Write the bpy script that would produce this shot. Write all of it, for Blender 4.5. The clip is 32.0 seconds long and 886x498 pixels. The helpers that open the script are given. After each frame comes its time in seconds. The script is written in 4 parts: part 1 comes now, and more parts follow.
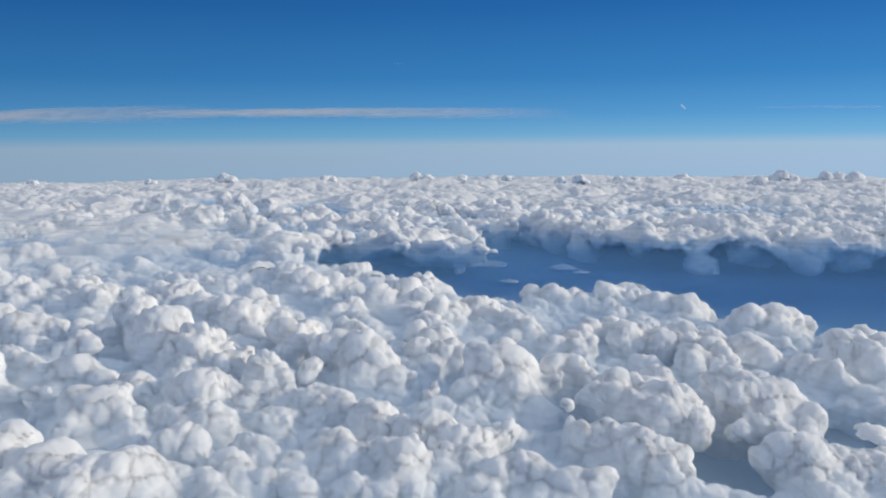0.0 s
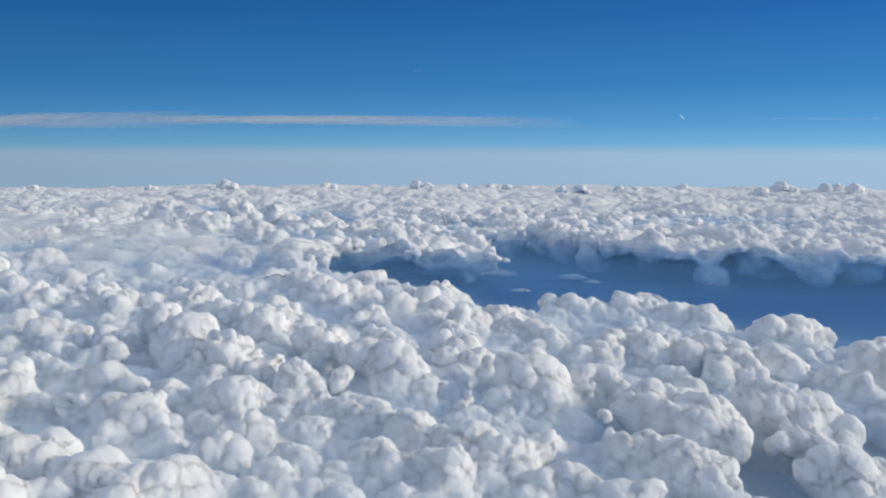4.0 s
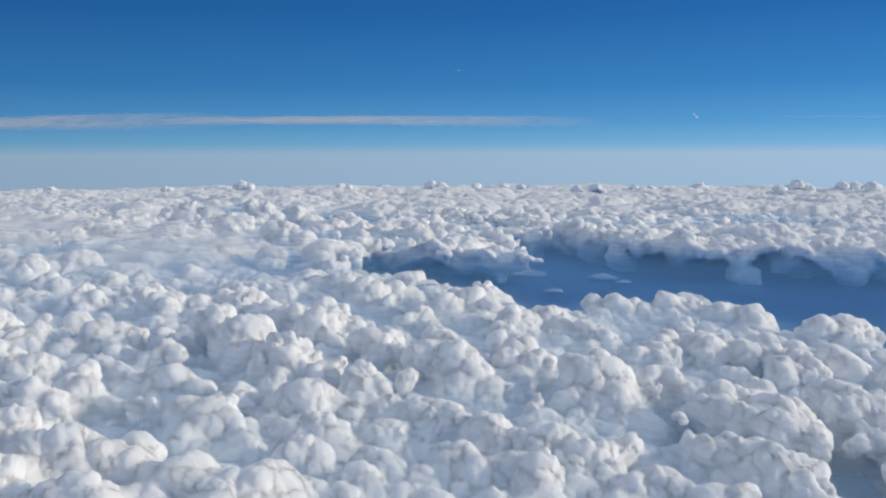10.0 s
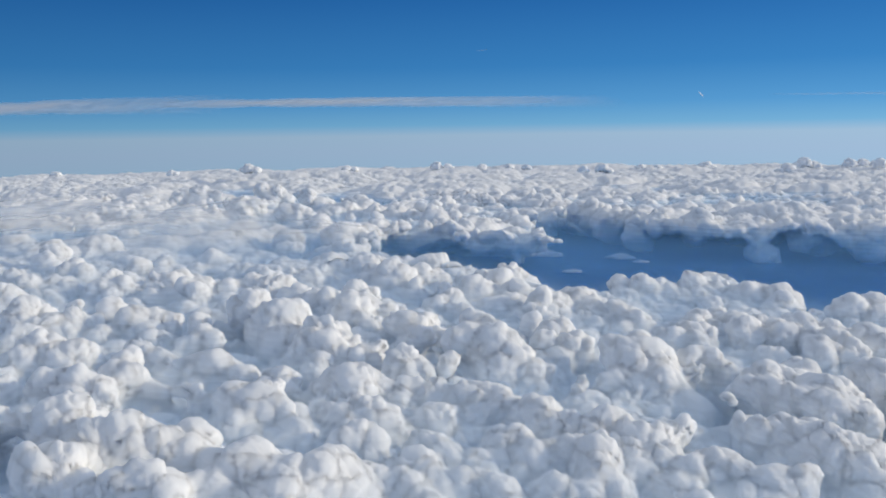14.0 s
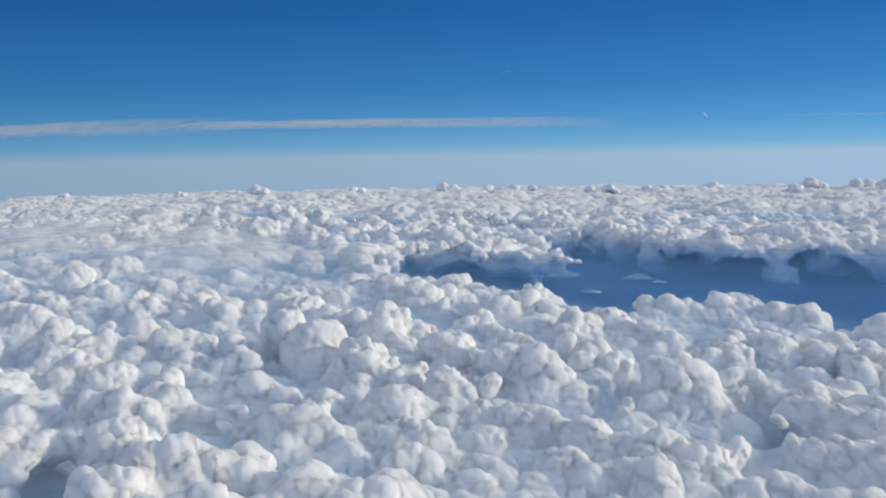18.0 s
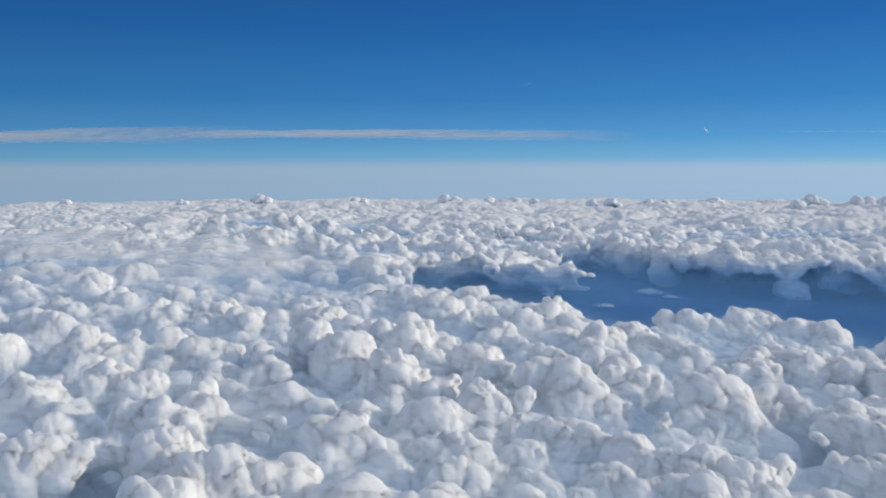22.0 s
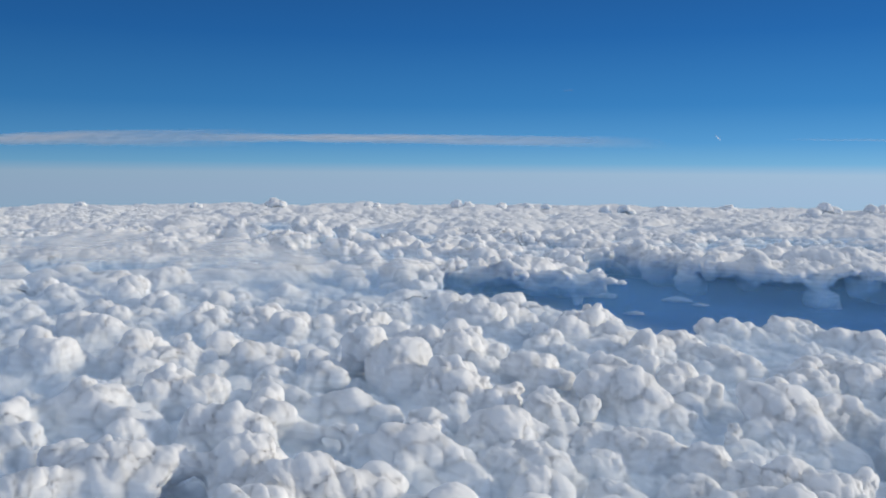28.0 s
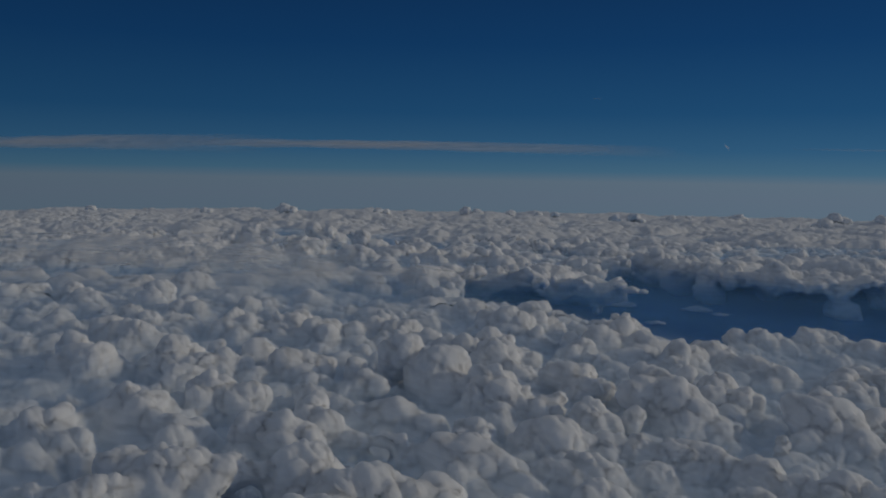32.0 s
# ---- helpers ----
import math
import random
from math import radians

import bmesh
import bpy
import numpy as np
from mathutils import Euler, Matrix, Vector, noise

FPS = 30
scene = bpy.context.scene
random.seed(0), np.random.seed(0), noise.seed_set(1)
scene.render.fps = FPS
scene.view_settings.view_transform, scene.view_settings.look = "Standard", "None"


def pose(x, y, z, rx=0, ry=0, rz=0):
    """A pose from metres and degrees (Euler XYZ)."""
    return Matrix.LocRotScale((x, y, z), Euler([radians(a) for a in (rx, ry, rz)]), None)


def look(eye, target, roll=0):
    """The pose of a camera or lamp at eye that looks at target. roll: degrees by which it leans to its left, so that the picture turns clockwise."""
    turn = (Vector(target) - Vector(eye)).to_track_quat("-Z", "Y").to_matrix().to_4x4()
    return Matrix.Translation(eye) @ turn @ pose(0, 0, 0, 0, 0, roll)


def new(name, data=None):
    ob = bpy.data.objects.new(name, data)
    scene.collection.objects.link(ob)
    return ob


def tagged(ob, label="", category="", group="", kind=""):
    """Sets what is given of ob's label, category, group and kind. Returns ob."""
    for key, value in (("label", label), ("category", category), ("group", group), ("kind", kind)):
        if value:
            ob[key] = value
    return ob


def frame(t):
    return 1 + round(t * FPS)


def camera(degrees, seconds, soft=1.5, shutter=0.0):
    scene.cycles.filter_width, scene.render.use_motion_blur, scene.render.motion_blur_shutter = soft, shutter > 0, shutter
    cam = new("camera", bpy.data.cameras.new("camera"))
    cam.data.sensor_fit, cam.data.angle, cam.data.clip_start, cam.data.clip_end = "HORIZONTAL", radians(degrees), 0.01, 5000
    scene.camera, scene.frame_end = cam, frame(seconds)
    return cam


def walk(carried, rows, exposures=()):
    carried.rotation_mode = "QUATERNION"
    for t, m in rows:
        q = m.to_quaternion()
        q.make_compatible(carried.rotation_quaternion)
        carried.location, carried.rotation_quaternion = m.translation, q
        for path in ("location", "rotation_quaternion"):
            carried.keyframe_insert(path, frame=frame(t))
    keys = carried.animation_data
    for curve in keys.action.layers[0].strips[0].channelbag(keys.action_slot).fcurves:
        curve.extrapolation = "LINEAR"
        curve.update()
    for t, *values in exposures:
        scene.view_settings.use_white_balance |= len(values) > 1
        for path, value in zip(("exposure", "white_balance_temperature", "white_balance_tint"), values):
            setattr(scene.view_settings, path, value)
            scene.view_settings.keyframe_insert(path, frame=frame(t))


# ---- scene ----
# A view from an aeroplane window over a broken deck of cumulus. The model is about
# 1:60: one UNIT is the length of the flight, and the deck curves away with the earth.
cam = camera(55.5, 32.0, soft=1.9)
scene.cycles.transparent_max_bounces = 32
UNIT, EYE, TILT, LEAN, TURN = 125.0, 87.5, -7.0, 0.45, 0.0
METRES = UNIT
EARTH = 900.0  # radius of the earth in UNITs
ROWS = [
    (0.0, 0.0, 0.0, 0.0, 0.0, 0.0, -0.0),
    (0.5, -0.0156, 0.0029, 0.0002, -0.07, 0.08, -0.08),
    (1.0, -0.0311, 0.0052, 0.0001, -0.14, 0.17, -0.18),
    (1.5, -0.0465, 0.0071, 0.0001, -0.19, 0.25, -0.27),
    (2.0, -0.0616, 0.0094, 0.0002, -0.25, 0.33, -0.33),
    (2.5, -0.0766, 0.0115, 0.0006, -0.29, 0.41, -0.39),
    (3.0, -0.0924, 0.0134, 0.0004, -0.31, 0.48, -0.45),
    (3.5, -0.1073, 0.0152, 0.0005, -0.33, 0.54, -0.48),
    (5.5, -0.1693, 0.0254, 0.0005, -0.31, 0.59, -0.4),
    (6.0, -0.1847, 0.0274, 0.0008, -0.24, 0.56, -0.36),
    (6.5, -0.1995, 0.0293, 0.0012, -0.16, 0.54, -0.32),
    (7.0, -0.2151, 0.0314, 0.001, -0.1, 0.54, -0.29),
    (7.5, -0.2304, 0.0341, 0.0018, -0.05, 0.54, -0.26),
    (8.0, -0.2451, 0.0366, 0.0017, 0.01, 0.55, -0.23),
    (8.5, -0.2605, 0.0393, 0.0025, 0.07, 0.56, -0.23),
    (9.0, -0.2762, 0.0423, 0.0021, 0.12, 0.58, -0.23),
    (9.5, -0.2915, 0.0438, 0.0021, 0.18, 0.58, -0.23),
    (10.0, -0.3064, 0.0458, 0.0023, 0.18, 0.56, -0.25),
    (10.5, -0.3218, 0.0474, 0.0024, 0.15, 0.52, -0.31),
    (11.0, -0.3371, 0.0499, 0.0031, 0.1, 0.46, -0.32),
    (11.5, -0.3528, 0.0535, 0.0031, 0.1, 0.35, -0.33),
    (12.0, -0.368, 0.0568, 0.0035, 0.13, 0.17, -0.32),
    (12.5, -0.3837, 0.0606, 0.0036, 0.19, -0.08, -0.26),
    (13.0, -0.3994, 0.064, 0.0039, 0.24, -0.32, -0.13),
    (13.5, -0.4145, 0.0665, 0.0038, 0.27, -0.53, 0.08),
    (14.0, -0.4301, 0.0683, 0.0042, 0.3, -0.7, 0.32),
    (14.5, -0.4453, 0.0709, 0.0042, 0.34, -0.8, 0.54),
    (16.5, -0.5078, 0.0811, 0.0064, 0.44, -0.42, 0.68),
    (17.0, -0.5234, 0.0822, 0.0059, 0.43, -0.11, 0.62),
    (17.5, -0.539, 0.0834, 0.0061, 0.4, 0.26, 0.52),
    (18.0, -0.5544, 0.0831, 0.0055, 0.41, 0.71, 0.41),
    (18.5, -0.5696, 0.0818, 0.0058, 0.42, 1.12, 0.31),
    (19.0, -0.5848, 0.0826, 0.006, 0.41, 1.38, 0.21),
    (19.5, -0.6004, 0.0833, 0.0061, 0.4, 1.53, 0.08),
    (20.0, -0.6158, 0.0843, 0.0058, 0.37, 1.61, -0.05),
    (20.5, -0.6308, 0.085, 0.0061, 0.31, 1.6, -0.17),
    (21.0, -0.6463, 0.0874, 0.0063, 0.22, 1.58, -0.25),
    (21.5, -0.6616, 0.0903, 0.0068, 0.16, 1.53, -0.3),
    (22.0, -0.6777, 0.0931, 0.007, 0.14, 1.49, -0.36),
    (22.5, -0.6931, 0.0956, 0.0073, 0.12, 1.43, -0.39),
    (23.0, -0.7084, 0.0978, 0.0074, 0.13, 1.4, -0.41),
    (23.5, -0.7244, 0.1003, 0.0076, 0.14, 1.41, -0.44),
    (24.0, -0.7397, 0.1027, 0.0081, 0.15, 1.45, -0.48),
    (24.5, -0.7554, 0.1039, 0.0079, 0.18, 1.49, -0.51),
    (25.0, -0.7706, 0.1054, 0.008, 0.2, 1.53, -0.55),
    (25.5, -0.7863, 0.1081, 0.0082, 0.24, 1.57, -0.59),
    (27.5, -0.8483, 0.1142, 0.0097, 0.41, 1.76, -0.82),
    (28.0, -0.864, 0.1153, 0.0093, 0.45, 1.84, -0.88),
    (28.5, -0.8794, 0.117, 0.0095, 0.5, 1.91, -0.95),
    (29.0, -0.8952, 0.1189, 0.0092, 0.52, 1.99, -1.02),
    (29.5, -0.9107, 0.12, 0.0092, 0.54, 2.07, -1.09),
    (30.0, -0.9265, 0.1213, 0.0095, 0.57, 2.14, -1.16),
    (30.5, -0.9419, 0.1225, 0.0096, 0.6, 2.2, -1.23),
    (31.0, -0.9577, 0.1244, 0.0097, 0.63, 2.25, -1.29),
    (31.5, -0.9733, 0.1261, 0.011, 0.66, 2.27, -1.34),
    (32.0, -0.9899, 0.1288, 0.0115, 0.69, 2.29, -1.41),
]
FADE = [(0.0, 0.0), (30.6, 0.0), (31.0, -0.15), (31.5, -0.75), (32.0, -1.75)]
walk(cam, [(t, pose(0, 0, EYE, TILT, LEAN, TURN) @ pose(METRES * x, METRES * y, METRES * z, 90 + pitch, roll, yaw)) for t, x, y, z, yaw, pitch, roll in ROWS], FADE)

# ---- sky and sun ----
SUN_WAY = Vector((0.95, -0.02, 0.27)).normalized()  # towards the sun
sun_elevation = math.asin(SUN_WAY.z)
sun_rotation = math.atan2(SUN_WAY.x, SUN_WAY.y)

world = bpy.data.worlds.new("sky")
scene.world = world
world.use_nodes = True
wt = world.node_tree
wt.nodes.clear()


def wnode(kind, **inputs):
    n = wt.nodes.new(kind)
    for key, value in inputs.items():
        n.inputs[key].default_value = value
    return n


sky = wnode("ShaderNodeTexSky")
sky.sky_type, sky.sun_disc = "NISHITA", False
sky.sun_elevation, sky.sun_rotation = sun_elevation, sun_rotation
sky.altitude, sky.air_density, sky.dust_density, sky.ozone_density = 6000.0, 1.0, 0.4, 2.0
scaled = wnode("ShaderNodeVectorMath")
scaled.operation = "MULTIPLY"
scaled.inputs[1].default_value = (0.92, 0.57, 0.335)
wt.links.new(sky.outputs[0], scaled.inputs[0])
coords = wnode("ShaderNodeTexCoord")
split = wnode("ShaderNodeSeparateXYZ")
wt.links.new(coords.outputs["Generated"], split.inputs[0])
height = wnode("ShaderNodeMapRange")
height.inputs["From Min"].default_value, height.inputs["From Max"].default_value = -0.06, 0.24
wt.links.new(split.outputs["Z"], height.inputs["Value"])
ramp = wnode("ShaderNodeValToRGB")
SKY_STEPS = [
    (0.000, (0.25, 0.39, 0.53)), (0.14, (0.275, 0.39, 0.535)), (0.200, (0.275, 0.40, 0.535)),
    (0.240, (0.14, 0.34, 0.54)), (0.32, (0.075, 0.26, 0.51)), (0.46, (0.035, 0.18, 0.43)),
    (0.72, (0.016, 0.112, 0.335)), (1.0, (0.012, 0.076, 0.25)),
]
steps = ramp.color_ramp.elements
while len(steps) < len(SKY_STEPS):
    steps.new(0.5)
for step, (at, rgb) in zip(steps, SKY_STEPS):
    step.position, step.color = at, (*rgb, 1)
wt.links.new(height.outputs[0], ramp.inputs[0])
mix = wnode("ShaderNodeMix")
mix.data_type = "RGBA"
blend = wnode("ShaderNodeMapRange")
blend.inputs["From Min"].default_value, blend.inputs["From Max"].default_value = 0.25, 0.5
wt.links.new(split.outputs["Z"], blend.inputs["Value"])
wt.links.new(blend.outputs[0], mix.inputs[0])
towards = wnode("ShaderNodeVectorMath")
towards.operation = "DOT_PRODUCT"
towards.inputs[1].default_value = Vector((SUN_WAY.x, SUN_WAY.y, 0)).normalized()
wt.links.new(coords.outputs["Generated"], towards.inputs[0])
gain = wnode("ShaderNodeMapRange")
gain.inputs["From Min"].default_value, gain.inputs["From Max"].default_value = -0.7, 0.9
gain.inputs["To Min"].default_value, gain.inputs["To Max"].default_value = 0.9, 1.45
wt.links.new(towards.outputs["Value"], gain.inputs["Value"])
sunward = wnode("ShaderNodeVectorMath")
sunward.operation = "SCALE"
wt.links.new(ramp.outputs[0], sunward.inputs[0])
wt.links.new(gain.outputs[0], sunward.inputs["Scale"])
wt.links.new(sunward.outputs[0], mix.inputs[6])
wt.links.new(scaled.outputs[0], mix.inputs[7])
back = wnode("ShaderNodeBackground", Strength=1.0)
wt.links.new(mix.outputs[2], back.inputs["Color"])
out = wnode("ShaderNodeOutputWorld")
wt.links.new(back.outputs[0], out.inputs[0])

lamp = bpy.data.lights.new("sun", "SUN")
lamp.energy, lamp.angle, lamp.color = 2.1, radians(0.6), (1.0, 0.87, 0.65)
sun = new("sun", lamp)
sun.matrix_world = look(SUN_WAY * 400, (0, 0, 0))


# ---- materials ----
def material(name):
    m = bpy.data.materials.new(name)
    m.use_nodes = True
    m.node_tree.nodes.clear()
    return m, m.node_tree.nodes, m.node_tree.links


def broad_normal(nodes, links, share):
    """Faces as the cloud's broad form does more than as each bead does."""
    geo = nodes.new("ShaderNodeNewGeometry")
    broad = nodes.new("ShaderNodeAttribute")
    broad.attribute_name = "broad_form"
    lean = nodes.new("ShaderNodeMix")
    lean.data_type = "VECTOR"
    lean.inputs[0].default_value = share
    links.new(geo.outputs["Normal"], lean.inputs[4])
    links.new(broad.outputs["Vector"], lean.inputs[5])
    unit = nodes.new("ShaderNodeVectorMath")
    unit.operation = "NORMALIZE"
    links.new(lean.outputs[1], unit.inputs[0])
    return unit.outputs[0]


def cloud_material(name, colour, lump, depth):
    """White water droplets: light enters, scatters and leaves a little way off."""
    m, nodes, links = material(name)
    geo = nodes.new("ShaderNodeNewGeometry")
    coarse = nodes.new("ShaderNodeTexNoise")
    coarse.inputs["Scale"].default_value, coarse.inputs["Detail"].default_value = 1 / lump, 5
    links.new(geo.outputs["Position"], coarse.inputs["Vector"])
    ramp = nodes.new("ShaderNodeValToRGB")
    ramp.color_ramp.elements[0].position, ramp.color_ramp.elements[1].position = 0.3, 0.7
    ramp.color_ramp.elements[0].color = (*[c * 0.94 for c in colour], 1)
    ramp.color_ramp.elements[1].color = (*colour, 1)
    links.new(coarse.outputs[0], ramp.inputs[0])
    end = nodes.new("ShaderNodeOutputMaterial")
    skin = nodes.new("ShaderNodeBsdfPrincipled")
    skin.inputs["Roughness"].default_value = 1.0
    skin.inputs["Specular IOR Level"].default_value = 0.0
    skin.inputs["Subsurface Weight"].default_value = 1.0
    skin.inputs["Subsurface Radius"].default_value = (1.0, 1.0, 1.0)
    skin.inputs["Subsurface Scale"].default_value = depth
    links.new(ramp.outputs[0], skin.inputs["Base Color"])
    facing = broad_normal(nodes, links, 0.3)
    links.new(facing, skin.inputs["Normal"])
    links.new(skin.outputs[0], end.inputs[0])
    return m


WHITE = cloud_material("cumulus_white", (0.965, 0.967, 0.968), 14.0, 3.3)
FAR_WHITE = cloud_material("cumulus_far", (0.955, 0.958, 0.96), 40.0, 3.4)


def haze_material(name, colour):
    """Blue see-through colour that imitates air light between and below the clouds."""
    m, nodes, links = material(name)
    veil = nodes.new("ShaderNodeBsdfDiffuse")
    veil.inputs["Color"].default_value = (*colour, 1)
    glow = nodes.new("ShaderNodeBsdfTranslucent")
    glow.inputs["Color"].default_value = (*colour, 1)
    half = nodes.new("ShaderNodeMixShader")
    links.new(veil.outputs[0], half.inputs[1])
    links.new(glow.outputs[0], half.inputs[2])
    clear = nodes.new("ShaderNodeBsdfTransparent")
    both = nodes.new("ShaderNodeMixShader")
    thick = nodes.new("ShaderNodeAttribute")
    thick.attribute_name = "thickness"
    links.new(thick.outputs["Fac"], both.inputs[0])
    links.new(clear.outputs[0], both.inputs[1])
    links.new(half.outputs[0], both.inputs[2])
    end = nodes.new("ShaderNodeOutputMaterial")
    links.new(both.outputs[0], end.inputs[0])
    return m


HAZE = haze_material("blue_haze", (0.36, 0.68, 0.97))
PALE_TINT = haze_material("pale_tint", (0.58, 0.75, 0.93))


def thin_cloud_material(name, colour, scale, low, high, most):
    """Shreds so thin that what lies behind shows through; v runs across, u along."""
    m, nodes, links = material(name)
    uv = nodes.new("ShaderNodeTexCoord")
    cut = nodes.new("ShaderNodeSeparateXYZ")
    links.new(uv.outputs["UV"], cut.inputs[0])

    def maths(op, a, b=0.0):
        n = nodes.new("ShaderNodeMath")
        n.operation, n.use_clamp = op, True
        for slot, value in zip(n.inputs, (a, b)):
            if isinstance(value, float):
                slot.default_value = value
            else:
                links.new(value, slot)
        return n.outputs[0]

    def rim(value):
        # 0 at both edges, 1 in the middle
        return maths("MULTIPLY", maths("MULTIPLY", value, maths("SUBTRACT", 1.0, value)), 4.0)

    stretch = nodes.new("ShaderNodeMapping")
    stretch.inputs["Scale"].default_value = (scale[0], scale[1], 1)
    links.new(uv.outputs["UV"], stretch.inputs[0])
    tuft = nodes.new("ShaderNodeTexNoise")
    tuft.inputs["Scale"].default_value, tuft.inputs["Detail"].default_value = 1.0, 6
    links.new(stretch.outputs[0], tuft.inputs["Vector"])
    patch = nodes.new("ShaderNodeMapRange")
    patch.inputs["From Min"].default_value, patch.inputs["From Max"].default_value = low, high
    links.new(tuft.outputs[0], patch.inputs["Value"])
    cover = maths("MULTIPLY", maths("MULTIPLY", rim(cut.outputs["X"]), rim(cut.outputs["Y"])), maths("MULTIPLY", patch.outputs[0], most))
    matt = nodes.new("ShaderNodeBsdfDiffuse")
    glow = nodes.new("ShaderNodeBsdfTranslucent")
    for n in (matt, glow):
        n.inputs["Color"].default_value = (*colour, 1)
    half = nodes.new("ShaderNodeMixShader")
    links.new(matt.outputs[0], half.inputs[1])
    links.new(glow.outputs[0], half.inputs[2])
    clear = nodes.new("ShaderNodeBsdfTransparent")
    both = nodes.new("ShaderNodeMixShader")
    links.new(cover, both.inputs[0])
    links.new(clear.outputs[0], both.inputs[1])
    links.new(half.outputs[0], both.inputs[2])
    end = nodes.new("ShaderNodeOutputMaterial")
    links.new(both.outputs[0], end.inputs[0])
    return m


CIRRUS = thin_cloud_material("cirrus", (0.9, 0.9, 0.9), (7.0, 1.3), 0.12, 0.5, 0.92)
FAINT = thin_cloud_material("faint_cirrus", (0.9, 0.9, 0.9), (5.0, 1.3), 0.25, 0.6, 0.28)
TRAIL = thin_cloud_material("vapour", (0.95, 0.95, 0.95), (3.0, 1.0), 0.1, 0.4, 0.7)
VEIL = thin_cloud_material("mist", (0.95, 0.95, 0.95), (5.0, 3.0), 0.38, 0.64, 0.46)


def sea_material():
    m, nodes, links = material("haze_tinted_sea")
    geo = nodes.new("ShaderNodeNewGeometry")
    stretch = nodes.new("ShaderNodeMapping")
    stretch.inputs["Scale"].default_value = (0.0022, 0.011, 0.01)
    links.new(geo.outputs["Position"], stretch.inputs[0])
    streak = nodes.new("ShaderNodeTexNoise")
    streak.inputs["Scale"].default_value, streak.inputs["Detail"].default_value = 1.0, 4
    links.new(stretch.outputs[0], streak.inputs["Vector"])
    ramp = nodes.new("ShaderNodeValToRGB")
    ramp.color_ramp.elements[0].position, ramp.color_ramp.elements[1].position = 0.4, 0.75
    # the blue of the air above is put into the water's own colour
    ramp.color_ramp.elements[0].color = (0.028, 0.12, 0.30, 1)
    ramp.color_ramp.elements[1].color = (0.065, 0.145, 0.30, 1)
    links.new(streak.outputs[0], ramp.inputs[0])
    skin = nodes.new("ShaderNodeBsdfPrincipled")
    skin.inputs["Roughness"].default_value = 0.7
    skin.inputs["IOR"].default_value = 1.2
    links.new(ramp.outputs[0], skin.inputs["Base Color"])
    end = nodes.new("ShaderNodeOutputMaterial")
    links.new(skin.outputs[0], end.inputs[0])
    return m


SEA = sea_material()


# ---- shapes ----
def place(u, v, z):
    """UNITs right and ahead of the start, and above the deck's mean level, to metres."""
    return Vector((u * UNIT, v * UNIT, (z - (u * u + v * v) / (2 * EARTH)) * UNIT))


def mesh_from(name, verts, faces, mat, smooth=True):
    """A mesh from arrays of corners and triangles."""
    me = bpy.data.meshes.new(name)
    me.vertices.add(len(verts))
    me.vertices.foreach_set("co", np.asarray(verts, dtype=np.float32).ravel())
    k = faces.shape[1]
    me.loops.add(faces.size)
    me.loops.foreach_set("vertex_index", faces.astype(np.int32).ravel())
    me.polygons.add(len(faces))
    me.polygons.foreach_set("loop_start", np.arange(0, faces.size, k, dtype=np.int32))
    me.polygons.foreach_set("use_smooth", np.full(len(faces), smooth))
    me.update(calc_edges=True)
    me.materials.append(mat)
    return me


def set_form(me, form):
    """Store the way in which the broad form of the cloud faces."""
    form = form / (np.linalg.norm(form, axis=1)[:, None] + 1e-9)
    layer = me.attributes.new("broad_form", "FLOAT_VECTOR", "POINT")
    layer.data.foreach_set("vector", form.astype(np.float32).ravel())


def ball(level, low):
    """Directions and triangles of an icosphere without its underside."""
    bm = bmesh.new()
    bmesh.ops.create_icosphere(bm, subdivisions=level, radius=1)
    bmesh.ops.delete(bm, geom=[v for v in bm.verts if v.co.z < low], context="VERTS")
    bm.verts.ensure_lookup_table()
    dirs = np.array([v.co[:] for v in bm.verts])
    tris = np.array([[v.index for v in f.verts] for f in bm.faces])
    bm.free()
    return dirs, tris


def scramble(x, y, z, seed):
    """Random whole numbers, the same for the same cell."""
    h = x.astype(np.uint32) * np.uint32(73856093) ^ y.astype(np.uint32) * np.uint32(19349663) ^ z.astype(np.uint32) * np.uint32(83492791) ^ np.uint32(seed * 2654435 + 12345)
    h = (h ^ (h >> np.uint32(15))) * np.uint32(2246822519)
    h = (h ^ (h >> np.uint32(13))) * np.uint32(3266489917)
    return h ^ (h >> np.uint32(16))


def drift(p, seed):
    """Smooth random shifts, -1 to 1 along each axis, over cells of size 1."""
    cell = np.floor(p).astype(np.int32)
    f = (p - cell).astype(np.float32)
    f = f * f * (3 - 2 * f)
    total = np.zeros((len(p), 3), np.float32)
    for i in (0, 1):
        for j in (0, 1):
            for k in (0, 1):
                h = scramble(cell[:, 0] + i, cell[:, 1] + j, cell[:, 2] + k, seed)
                share = np.abs(1 - i - f[:, 0]) * np.abs(1 - j - f[:, 1]) * np.abs(1 - k - f[:, 2])
                for axis in range(3):
                    total[:, axis] += share * ((h >> (8 * axis) & 255).astype(np.float32) / 127.5 - 1)
    return total


